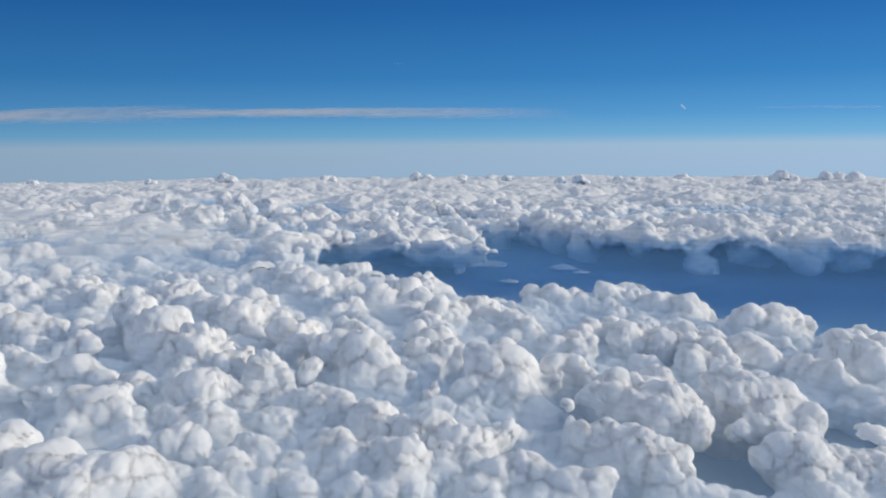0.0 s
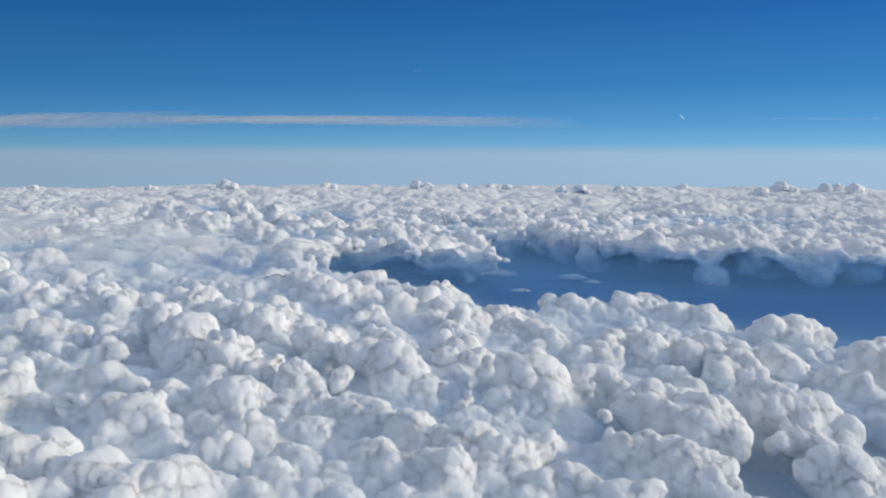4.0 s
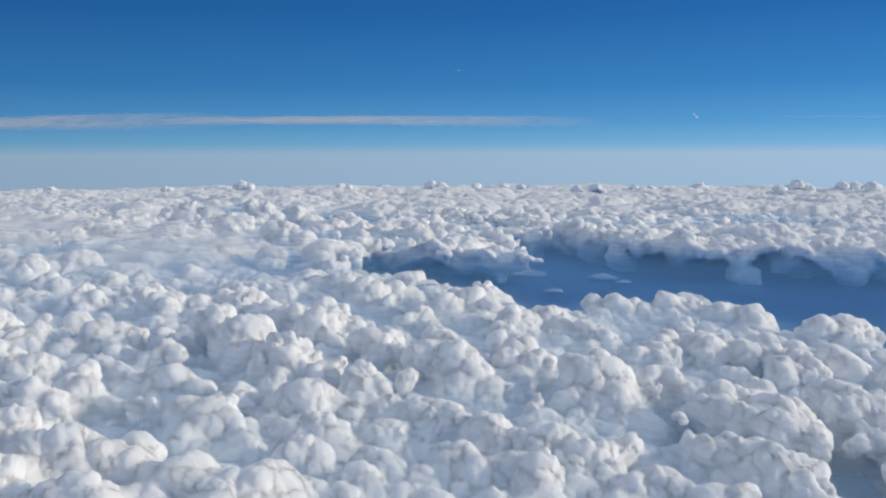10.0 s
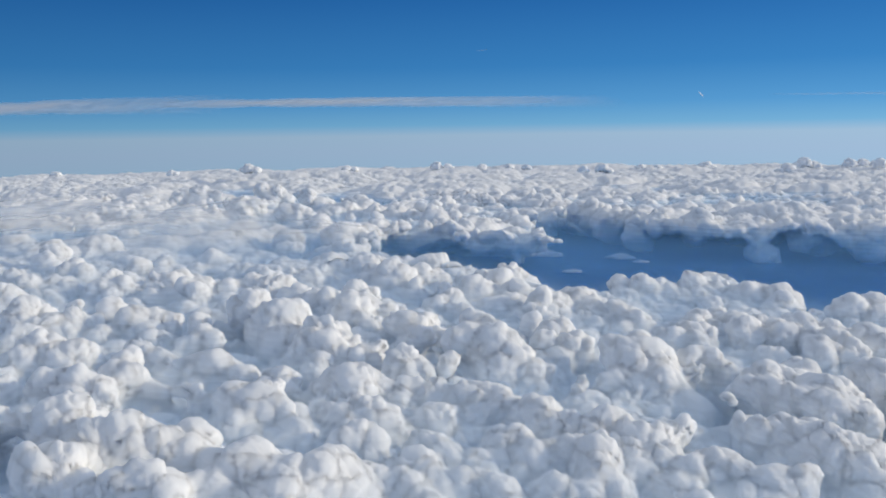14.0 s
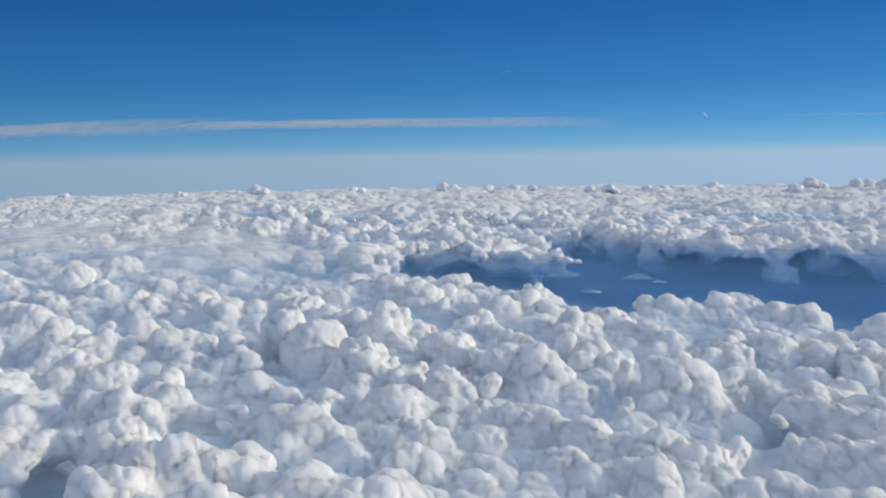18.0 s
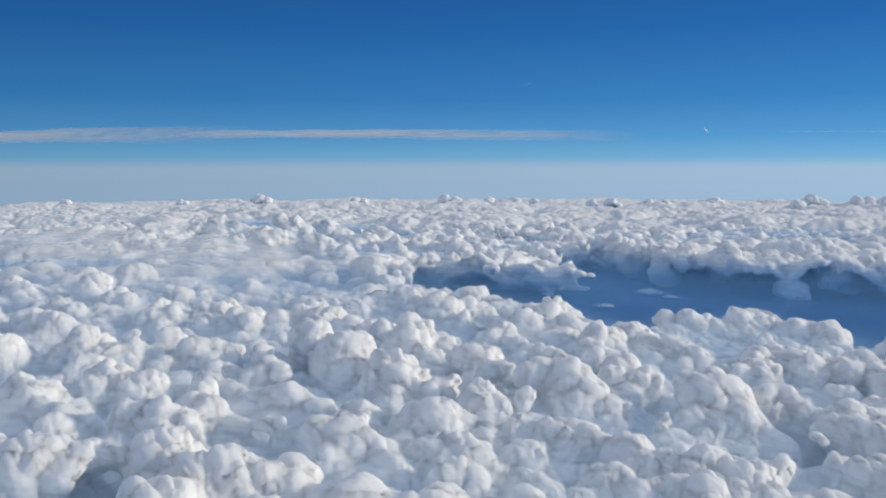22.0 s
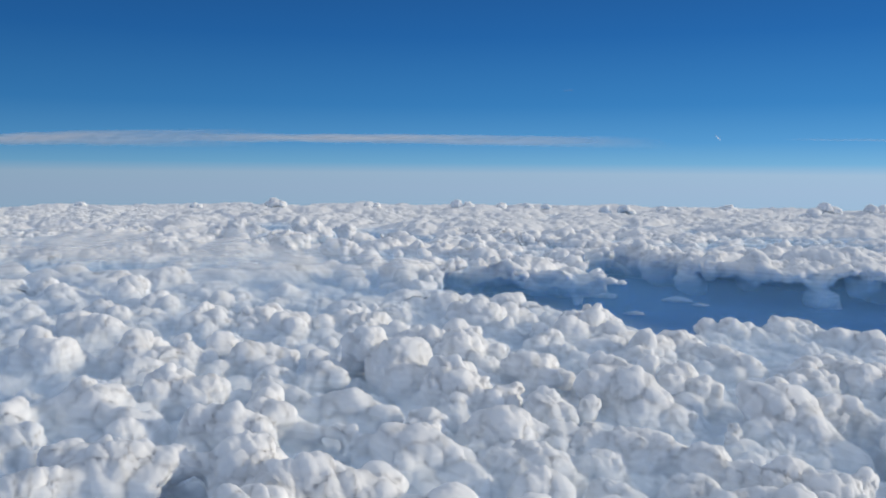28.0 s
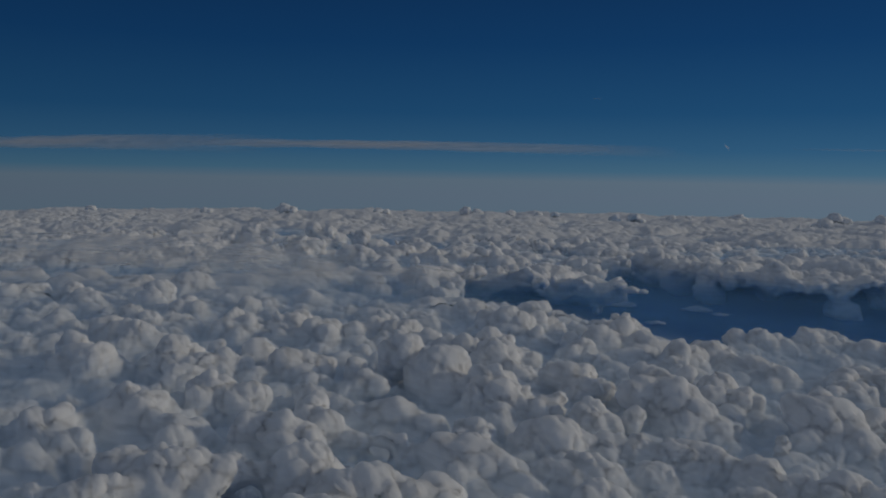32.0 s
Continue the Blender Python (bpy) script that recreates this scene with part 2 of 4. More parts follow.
def bubbles(p, seed, flat=False):
    """How far round bubbles, about one to a cell of size 1, stand out at the places p: 0 to 1."""
    p = p + 0.22 * np.sin(p[:, [1, 2, 0]] * 1.9 + seed) + 0.08 * np.sin(p[:, [2, 0, 1]] * 4.7 + 2 * seed)
    if flat:
        p[:, 2] = 0.5
    cell = np.floor(p).astype(np.int32)
    local = (p - cell).astype(np.float32)
    best = np.zeros(len(p), np.float32)
    for i in (-1, 0, 1):
        for j in (-1, 0, 1):
            for k in (0,) if flat else (-1, 0, 1):
                h = scramble(cell[:, 0] + i, cell[:, 1] + j, cell[:, 2] + k, seed)
                dx = (h & 255).astype(np.float32) / 255 + i - local[:, 0]
                dy = (h >> 8 & 255).astype(np.float32) / 255 + j - local[:, 1]
                dz = 0 if flat else (h >> 16 & 255).astype(np.float32) / 255 + k - local[:, 2]
                r = 0.5 + 0.5 * (h >> 24).astype(np.float32) / 255
                best = np.maximum(best, r * r - dx * dx - dy * dy - dz * dz)
    return np.sqrt(best)


def swelling(rng, knobs):
    c = rng.normal(size=(knobs, 3))
    c /= np.linalg.norm(c, axis=1)[:, None]
    r = rng.uniform(0.3, 0.5, knobs)
    return c * (0.84 - 0.75 * r)[:, None], r


def billow(dirs, c, r):
    """The broad form of a billow: a ball with a few swellings."""
    b = dirs @ c.T
    disc = b * b - (np.sum(c * c, axis=1) - r * r)
    far = np.where((disc > 0) & (b > 0), b + np.sqrt(np.maximum(disc, 0)), 0)
    reach = np.log(np.sum(np.exp(14 * np.hstack([far, np.full((len(dirs), 1), 0.68)])), axis=1)) / 14
    return dirs * reach[:, None]


rng = np.random.default_rng(7)
FORMS = [swelling(rng, 8) for _ in range(14)]
SHAPES = {}
for level, low in ((4, -0.45), (3, -0.35), (2, -0.2)):
    dirs, tris = ball(level, low)
    SHAPES[level] = [(billow(dirs, *form), tris) for form in FORMS]


def part(name, mesh, parent, m, label=""):
    ob = new(name, mesh)
    ob.parent = parent
    ob.matrix_basis = m
    return tagged(ob, label)


class Lobe:
    """One billow: centre and size in UNITs, its own turn and shape."""

    def __init__(self, u, v, z, r, flat, stretch):
        self.u, self.v, self.z, self.r, self.body = u, v, z, r, False
        self.at = np.array(place(u, v, z)[:])
        q = rng.uniform(0, 6.28)
        self.flat = flat
        size = np.array([r * stretch, r, r * flat]) * UNIT / 0.93
        turn = np.array([[math.cos(q), -math.sin(q), 0], [math.sin(q), math.cos(q), 0], [0, 0, 1]])
        tip = np.array(Euler((rng.uniform(-0.25, 0.25), rng.uniform(-0.25, 0.25), 0)).to_matrix())
        shape, self.tris = SHAPES[4][rng.integers(len(FORMS))]
        self.verts = (shape @ (tip @ turn).T) * size + self.at


ALL = []  # clouds: kind, billows
ALONE = ("tower", "shred", "wisp")  # clouds that stand free of the deck


def near_cells(lobes, size):
    cells = {}
    for l in lobes:
        cells.setdefault((math.floor(l.u / size), math.floor(l.v / size)), []).append(l)
    return cells


def grow(l, close):
    """Cover a free-standing billow with bubbles."""
    size = l.r * UNIT
    form = (l.verts - l.at) / size * 0.9
    for o in close:
        away = np.linalg.norm(l.verts - o.at, axis=1)
        form += (l.verts - o.at) / away[:, None] * np.exp(-(away / (1.25 * o.r * UNIT)) ** 2)[:, None]
    out = l.verts - l.at
    out /= np.linalg.norm(out, axis=1)[:, None] + 1e-6
    grown = l.verts + size * (0.10 * drift(l.verts / (0.5 * size), 31) + 0.04 * drift(l.verts / (0.16 * size), 32))
    swell = np.zeros(len(grown))
    for q, (cell, high) in enumerate(((0.6, 0.2), (0.29, 0.15), (0.13, 0.085))):
        swell += high * size * bubbles(grown / (cell * size) + 17.3 * q, 5 + q)
    l.verts, l.form = grown + out * swell[:, None], form


LABELS = {
    "heap": "heaped white cumulus cloud with knobbly billows",
    "tall": "tall white cumulus tower, sunlit with one shaded side",
    "dome": "broad domed cumulus cloud with smooth bright billows",
    "small": "small rounded cumulus puff among larger clouds",
    "bank": "distant knobbly cumulus bank at the edge of open sea",
    "tower": "far cumulus tower standing up on the horizon",
    "wisp": "thin torn cloud fragment beside a gap",
    "shred": "small flat cloud shred low over the sea",
    "edge": "low shaded cumulus base along the open sea",
    "fill": "low pale cumulus cloud between taller heaps",
    "field": "grey-white cumulus cloud of the middle deck",
}


def heap(kind, rows):
    """Plan one cloud: its billows as (right, ahead, height, radius) in UNITs."""
    lobes = []
    if kind in ("heap", "tall", "dome", "bank") and len(rows) > 2:
        # the mass that the billows grow from
        mid = np.mean([q[:3] for q in rows], axis=0)
        reach = np.mean([np.linalg.norm(np.array(q[:3]) - mid) + 0.5 * q[3] for q in rows])
        reach = min(reach, 1.15 * max(q[3] for q in rows))
        rows = [(mid[0], mid[1], mid[2] - 0.3 * reach, reach)] + rows
    if kind == "bank":
        # smaller knobs between and on the heads
        more = [(u + rng.normal() * 0.8 * r, v + rng.normal() * 0.7 * r, z + rng.uniform(-0.7, 0.55) * r, r * rng.uniform(0.3, 0.5)) for u, v, z, r in rows[1:] for _ in range(4)]
        rows = rows + more
    for u, v, z, r in rows:
        flat, stretch = {"shred": (0.35, 2.2), "wisp": (0.7, 1.5)}.get(kind, (rng.uniform(0.85, 1.0), rng.uniform(0.95, 1.1)))
        if kind == "shred":
            r *= 1.6
        if kind == "bank":
            z = max(z, -0.07)
        if kind == "tower":
            z, flat = z - 0.5 * r, 0.8
        lobes.append(Lobe(u, v, z, r, flat, stretch))
    lobes[0].body = len(rows) > 2 and kind in ("heap", "tall", "dome", "bank")
    ALL.append((kind, lobes))


def cloud(kind, foot):
    base = new("cumulus_cloud")
    base.location = foot
    return tagged(base, LABELS[kind], "cloud", group="clouds of the deck")


def build_free_clouds():
    for kind, lobes in ALL:
        if kind in ALONE:
            for l in lobes:
                grow(l, [o for o in lobes if o is not l])
            foot = Vector(np.mean([l.at for l in lobes], axis=0))
            foot.z = min(l.verts[:, 2].min() for l in lobes)
            base = cloud(kind, foot)
            top = max(lobes, key=lambda l: l.verts[:, 2].max())
            for l in lobes:
                me = mesh_from("billow", l.verts - np.array(foot), l.tris, WHITE if l.v < 9 else FAR_WHITE)
                set_form(me, l.form)
                part("crown" if l is top and len(lobes) > 1 else "billow", me, base, Matrix())


def skin_of(field):
    """The surface where a field of distances is nought: corners in steps of its grid, and quads."""
    solid = field < 0
    some, every = np.zeros(tuple(n - 1 for n in field.shape), bool), np.ones(tuple(n - 1 for n in field.shape), bool)
    corners = [(a, b, c) for a in (0, 1) for b in (0, 1) for c in (0, 1)]
    for a, b, c in corners:
        at = solid[a:a + some.shape[0], b:b + some.shape[1], c:c + some.shape[2]]
        some |= at
        every &= at
    i, j, k = np.nonzero(some & ~every)
    index = np.full(some.shape, -1, np.int32)
    index[i, j, k] = np.arange(len(i))
    value = {q: field[i + q[0], j + q[1], k + q[2]] for q in corners}
    total, count = np.zeros((len(i), 3)), np.zeros(len(i))
    for p in corners:
        for axis in range(3):
            if p[axis] == 0:
                q = tuple(1 if n == axis else p[n] for n in range(3))
                cross = (value[p] < 0) != (value[q] < 0)
                s = np.where(cross, value[p] / np.where(cross, value[p] - value[q], 1), 0)
                for n in range(3):
                    total[:, n] += np.where(cross, p[n] + (s if n == axis else 0), 0)
                count += cross
    verts = total / count[:, None] + np.column_stack([i, j, k])
    quads = []
    for axis in range(3):
        b, c = (axis + 1) % 3, (axis + 2) % 3
        low = [slice(1, -1)] * 3
        low[axis] = slice(0, -1)
        high = list(low)
        high[axis] = slice(1, None)
        for first, second in ((low, high), (high, low)):
            at = np.column_stack(np.nonzero(solid[tuple(first)] & ~solid[tuple(second)]))
            at[:, b] += 1
            at[:, c] += 1
            ring = []
            for db, dc in ((-1, -1), (0, -1), (0, 0), (-1, 0)):
                q = at.copy()
                q[:, b] += db
                q[:, c] += dc
                ring.append(index[q[:, 0], q[:, 1], q[:, 2]])
            quads.append(np.column_stack(ring[::-1] if first is low else ring))
    quads = np.vstack(quads)
    return verts, quads[(quads >= 0).all(axis=1)]


def corner_normals(verts, quads):
    a = np.cross(verts[quads[:, 2]] - verts[quads[:, 0]], verts[quads[:, 3]] - verts[quads[:, 1]])
    total = np.zeros_like(verts)
    for axis in range(3):
        for c in range(4):
            total[:, axis] += np.bincount(quads[:, c], a[:, axis], len(verts))
    return total / (np.linalg.norm(total, axis=1)[:, None] + 1e-9)


# ---- the plan of the deck ----
# the wide opening over the sea, in UNITs
OPENING = [(-0.95, 5.75), (-0.8, 5.35), (-0.32, 4.9), (0.0, 4.5), (0.22, 4.15), (0.45, 4.45), (0.75, 4.6), (1.12, 4.85), (1.35, 4.2),
           (1.7, 4.1), (2.2, 3.6), (3.4, 3.2), (14.0, 4.5), (14.0, 6.5), (4.2, 6.5), (2.55, 6.62), (1.75, 6.85), (1.35, 7.2),
           (1.12, 7.8), (0.7, 8.5), (0.45, 8.5), (0.1, 8.1), (-0.4, 7.6), (-0.9, 7.2), (-1.0, 6.4)]
# hollows in the far deck: right, ahead, half-widths, depth
HOLLOWS = [(-1.4, 6.25, 0.45, 0.6, 0.17), (-1.95, 11.6, 0.5, 1.5, 0.2), (-0.35, 9.7, 0.8, 0.3, 0.2), (3.5, 8.9, 0.9, 0.35, 0.16), (2.3, 8.0, 0.9, 0.3, 0.1), (-1.0, 10.4, 0.6, 0.35, 0.16), (1.2, 9.2, 0.5, 0.5, 0.12), (5.2, 11.0, 1.2, 0.6, 0.14), (-3.6, 12.5, 1.0, 0.5, 0.12)]
# the long bank of cloud that lies in it
BANK = [(-1.75, 7.2), (-1.2, 7.0), (-0.5, 6.85), (0.05, 6.6), (0.3, 6.5), (0.3, 7.0), (0.1, 7.9), (-0.4, 8.9), (-1.0, 10.0), (-1.6, 11.0), (-1.9, 10.4)]


def inside(u, v, poly):
    hit = False
    for (a, b), (c, d) in zip(poly, poly[1:] + poly[:1]):
        if (b > v) != (d > v) and u < (c - a) * (v - b) / (d - b) + a:
            hit = not hit
    return hit


SMALL_GAPS = [(0.75, 2.2, 0.14, 0.3), (1.23, 2.6, 0.3, 0.26), (0.43, 2.6, 0.05, 0.3), (0.33, 2.33, 0.1, 0.05), (-0.05, 3.0, 0.1, 0.05)]


def open_sky(u, v):
    return inside(u, v, OPENING) or any(((u - a) / c) ** 2 + ((v - b) / d) ** 2 < 1 for a, b, c, d in SMALL_GAPS)


def level_of(u, v):
    """Mean height of the cloud tops over the plan."""
    near = -0.019 - 0.064 * u + 0.0076 * (v - 2.6) - 0.0068 * u * u
    far = -0.03 + 0.035 * np.sin(u * 1.3 + v * 0.7) + 0.03 * np.sin(v * 1.9 - u * 0.8 + 1.0)
    k = np.clip((v - 4.2) / 3.0, 0.0, 1.0)
    return np.maximum(near, -0.16) * (1 - k) + far * k


def depth_in(u, v, poly):
    """Distance of places from the outline, positive inside."""
    near, odd = np.full(len(u), 1e9), np.zeros(len(u), bool)
    for (a, b), (c, d) in zip(poly, poly[1:] + poly[:1]):
        s = np.clip(((u - a) * (c - a) + (v - b) * (d - b)) / ((c - a) ** 2 + (d - b) ** 2), 0, 1)
        near = np.minimum(near, np.hypot(u - a - s * (c - a), v - b - s * (d - b)))
        if b != d:
            odd ^= ((b > v) != (d > v)) & (u < (c - a) * (v - b) / (d - b) + a)
    return np.where(odd, near, -near)


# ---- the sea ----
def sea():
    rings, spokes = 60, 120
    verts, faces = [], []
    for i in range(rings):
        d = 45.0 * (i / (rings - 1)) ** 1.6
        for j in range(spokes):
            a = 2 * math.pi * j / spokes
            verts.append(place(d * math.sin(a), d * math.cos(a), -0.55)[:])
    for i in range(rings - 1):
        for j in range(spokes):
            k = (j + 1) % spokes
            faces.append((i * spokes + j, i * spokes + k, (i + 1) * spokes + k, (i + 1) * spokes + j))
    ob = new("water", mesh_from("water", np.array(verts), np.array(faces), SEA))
    tagged(ob, "sea far below the clouds, tinted with the blue of haze", "sea", kind="structure")


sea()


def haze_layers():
    """Added thin sheets at several heights, near heaps to horizon; their blue imitates haze."""
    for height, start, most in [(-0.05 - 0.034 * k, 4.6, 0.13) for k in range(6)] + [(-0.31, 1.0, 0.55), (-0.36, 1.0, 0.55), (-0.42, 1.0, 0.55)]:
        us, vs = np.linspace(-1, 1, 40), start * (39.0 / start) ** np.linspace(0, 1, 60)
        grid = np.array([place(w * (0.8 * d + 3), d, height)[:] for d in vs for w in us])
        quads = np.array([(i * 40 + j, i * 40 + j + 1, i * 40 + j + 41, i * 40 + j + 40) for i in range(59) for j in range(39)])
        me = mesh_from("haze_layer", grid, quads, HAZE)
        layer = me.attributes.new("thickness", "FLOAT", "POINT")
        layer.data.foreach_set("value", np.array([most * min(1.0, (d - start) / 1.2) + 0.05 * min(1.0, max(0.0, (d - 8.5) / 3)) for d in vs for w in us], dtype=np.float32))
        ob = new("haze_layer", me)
        tagged(ob, "thin added sheet low between clouds and sea, coloured as blue haze", "haze", kind="structure")


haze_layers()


def valley_tint():
    """Added blue sheets, thicker further down, imitating blue-grey shade in valleys between the heaps."""
    us, vs = np.arange(-5.6, 3.61, 0.1), np.arange(1.0, 8.1, 0.1)
    v, u = (q.ravel() for q in np.meshgrid(vs, us, indexing="ij"))
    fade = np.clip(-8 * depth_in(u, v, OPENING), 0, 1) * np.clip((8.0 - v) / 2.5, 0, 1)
    w = len(us)
    quads = np.array([(i * w + j, i * w + j + 1, i * w + j + w + 1, i * w + j + w) for i in range(len(vs) - 1) for j in range(w - 1)])
    quads = quads[(fade[quads] > 0).any(axis=1)]
    for k in range(6):
        grid = np.array([place(a, b, c)[:] for a, b, c in zip(u, v, level_of(u, v) + 0.002 - 0.02 * k)])
        me = mesh_from("valley_tint", grid, quads, PALE_TINT)
        layer = me.attributes.new("thickness", "FLOAT", "POINT")
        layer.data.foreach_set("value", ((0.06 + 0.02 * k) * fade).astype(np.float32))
        tagged(new("valley_tint", me), "faint blue sheet imitating shade in the valleys between near clouds", "haze", kind="structure")


valley_tint()

# ---- the clouds of the deck, one by one ----
rng = np.random.default_rng(21)
heap("tall", [(-1.167, 3.165, 0.067, 0.100), (-1.016, 3.041, 0.028, 0.106), (-0.933, 2.911, -0.034, 0.092), (-1.031, 2.909, -0.033, 0.082), (-1.093, 3.018, 0.024, 0.085)])
heap("heap", [(-1.010, 3.608, -0.030, 0.113), (-1.120, 3.746, -0.014, 0.099), (-1.212, 3.889, 0.010, 0.095), (-1.353, 3.935, 0.030, 0.083), (-1.247, 3.754, -0.003, 0.079), (-1.406, 3.833, 0.020, 0.076)])
heap("heap", [(-1.148, 2.570, 0.000, 0.070), (-1.057, 2.518, -0.013, 0.050), (-1.207, 2.596, 0.011, 0.045), (-1.144, 2.652, 0.023, 0.038)])
heap("dome", [(-0.943, 2.220, -0.014, 0.099), (-0.812, 2.079, -0.057, 0.078), (-0.914, 2.298, 0.008, 0.062), (-1.011, 2.254, 0.006, 0.065), (-0.957, 2.097, -0.033, 0.069), (-0.865, 2.170, -0.029, 0.070)])
heap("small", [(-1.116, 2.298, 0.009, 0.047), (-1.129, 2.243, 0.003, 0.033), (-1.169, 2.321, 0.019, 0.034)])
heap("heap", [(-1.012, 1.918, 0.016, 0.056), (-1.044, 1.825, 0.011, 0.055), (-1.083, 1.832, 0.022, 0.038), (-1.000, 1.802, 0.007, 0.040)])
heap("small", [(-0.916, 2.452, -0.007, 0.042), (-0.887, 2.475, -0.002, 0.028), (-0.958, 2.418, -0.011, 0.031), (-0.955, 2.484, 0.005, 0.025), (-0.889, 2.398, -0.022, 0.037)])
heap("heap", [(-1.405, 2.237, 0.030, 0.082), (-1.513, 2.259, 0.039, 0.061), (-1.336, 2.197, 0.026, 0.050), (-1.507, 2.343, 0.039, 0.054)])
heap("heap", [(-1.612, 2.602, 0.012, 0.079), (-1.737, 2.679, 0.029, 0.078), (-1.746, 2.589, 0.016, 0.060), (-1.584, 2.659, 0.024, 0.050)])
heap("heap", [(-1.385, 2.495, 0.030, 0.059), (-1.288, 2.367, 0.014, 0.063), (-1.406, 2.401, 0.022, 0.054), (-1.234, 2.348, 0.012, 0.031), (-1.338, 2.332, 0.017, 0.052)])
heap("heap", [(-1.409, 2.694, 0.023, 0.067), (-1.286, 2.570, 0.000, 0.053), (-1.447, 2.750, 0.038, 0.044), (-1.228, 2.550, -0.003, 0.037)])
heap("heap", [(-1.767, 3.074, 0.033, 0.078), (-1.901, 3.282, 0.065, 0.032), (-1.673, 2.997, 0.022, 0.054), (-1.790, 2.966, 0.019, 0.054)])
heap("heap", [(-1.706, 3.209, 0.051, 0.062), (-1.528, 3.101, 0.029, 0.095), (-1.576, 3.061, 0.028, 0.072), (-1.452, 3.091, 0.031, 0.058), (-1.459, 2.933, 0.004, 0.064)])
heap("small", [(-1.290, 2.930, 0.024, 0.055), (-1.338, 3.026, 0.044, 0.043), (-1.237, 2.884, 0.014, 0.037), (-1.333, 2.881, 0.016, 0.042)])
heap("heap", [(-1.997, 3.123, 0.049, 0.101), (-1.903, 2.894, 0.017, 0.085), (-1.871, 2.992, 0.034, 0.057)])
heap("heap", [(-1.986, 3.871, 0.031, 0.097), (-2.028, 3.784, 0.021, 0.070), (-1.887, 3.815, 0.027, 0.056)])
heap("heap", [(-2.302, 4.228, 0.034, 0.108), (-2.295, 4.029, 0.022, 0.076)])
heap("heap", [(-2.064, 4.387, 0.029, 0.077), (-2.019, 4.426, 0.032, 0.051), (-2.075, 4.264, 0.027, 0.050)])
heap("heap", [(-1.747, 3.894, 0.039, 0.101), (-1.711, 3.985, 0.051, 0.063), (-1.723, 3.714, 0.023, 0.059), (-1.534, 3.662, 0.010, 0.079), (-1.536, 3.799, 0.027, 0.060), (-1.537, 3.516, -0.002, 0.056)])
heap("heap", [(-2.340, 3.850, 0.024, 0.103), (-2.455, 3.948, 0.036, 0.091), (-2.222, 3.712, 0.014, 0.062)])
heap("dome", [(-1.328, 1.932, 0.040, 0.087), (-1.275, 1.961, 0.043, 0.060), (-1.382, 1.938, 0.052, 0.054), (-1.254, 1.853, 0.015, 0.057)])
heap("dome", [(-1.178, 1.853, 0.027, 0.087), (-1.128, 1.871, 0.034, 0.051), (-1.187, 1.784, 0.015, 0.055), (-1.088, 1.810, 0.017, 0.049)])
heap("heap", [(-1.234, 1.684, 0.030, 0.064), (-1.301, 1.728, 0.049, 0.049), (-1.177, 1.633, 0.016, 0.051)])
heap("heap", [(-1.016, 1.619, 0.021, 0.071), (-1.073, 1.625, 0.030, 0.050), (-0.958, 1.576, 0.017, 0.048)])
heap("dome", [(-0.873, 1.780, 0.003, 0.096), (-0.905, 1.686, 0.004, 0.063), (-0.807, 1.704, -0.004, 0.062)])
heap("dome", [(-0.749, 1.700, -0.015, 0.099), (-0.705, 1.785, -0.013, 0.071), (-0.776, 1.616, -0.013, 0.071)])
heap("heap", [(-0.807, 3.329, -0.003, 0.097), (-0.929, 3.559, 0.007, 0.084), (-0.807, 3.646, 0.009, 0.080), (-0.716, 3.440, 0.000, 0.066), (-0.866, 3.438, 0.002, 0.071), (-0.731, 3.245, -0.007, 0.063)])
heap("heap", [(-0.852, 2.903, 0.028, 0.097), (-0.890, 2.781, 0.008, 0.066), (-0.911, 2.741, -0.001, 0.054), (-0.777, 2.701, -0.010, 0.049), (-0.827, 2.674, -0.021, 0.064), (-0.767, 2.843, 0.021, 0.055)])
heap("small", [(-0.678, 2.719, 0.003, 0.045), (-0.710, 2.679, -0.005, 0.041), (-0.653, 2.745, 0.016, 0.027)])
heap("tall", [(-0.573, 2.638, 0.005, 0.058), (-0.541, 2.594, -0.019, 0.043), (-0.597, 2.604, -0.013, 0.040)])
heap("heap", [(-0.716, 4.220, -0.019, 0.127), (-0.812, 4.347, -0.009, 0.089), (-0.595, 4.045, -0.047, 0.094), (-0.550, 4.317, -0.021, 0.083), (-0.856, 4.207, -0.016, 0.064), (-0.780, 4.483, 0.001, 0.055), (-0.661, 4.497, -0.002, 0.061)])
heap("heap", [(-0.298, 3.982, -0.044, 0.114), (-0.156, 4.137, -0.038, 0.096), (-0.081, 3.967, -0.058, 0.098), (-0.228, 3.774, -0.078, 0.098), (-0.250, 4.224, -0.023, 0.064), (-0.147, 3.854, -0.070, 0.079)])
heap("heap", [(-0.430, 3.794, -0.036, 0.088), (-0.381, 3.632, -0.052, 0.070), (-0.471, 3.957, -0.006, 0.059), (-0.479, 3.689, -0.042, 0.066)])
heap("heap", [(-0.590, 3.072, 0.009, 0.059), (-0.509, 3.125, 0.007, 0.060), (-0.544, 2.962, -0.008, 0.057), (-0.635, 3.122, 0.019, 0.043), (-0.465, 3.022, -0.002, 0.042)])
heap("tall", [(-0.376, 2.817, 0.015, 0.081), (-0.274, 2.787, -0.007, 0.100), (-0.202, 2.737, -0.032, 0.087), (-0.261, 2.669, -0.069, 0.085), (-0.150, 2.702, -0.051, 0.068), (-0.136, 2.628, -0.095, 0.052), (-0.279, 2.880, 0.030, 0.051), (-0.346, 2.913, 0.042, 0.052), (-0.210, 2.629, -0.095, 0.063), (-0.216, 2.814, 0.006, 0.051)])
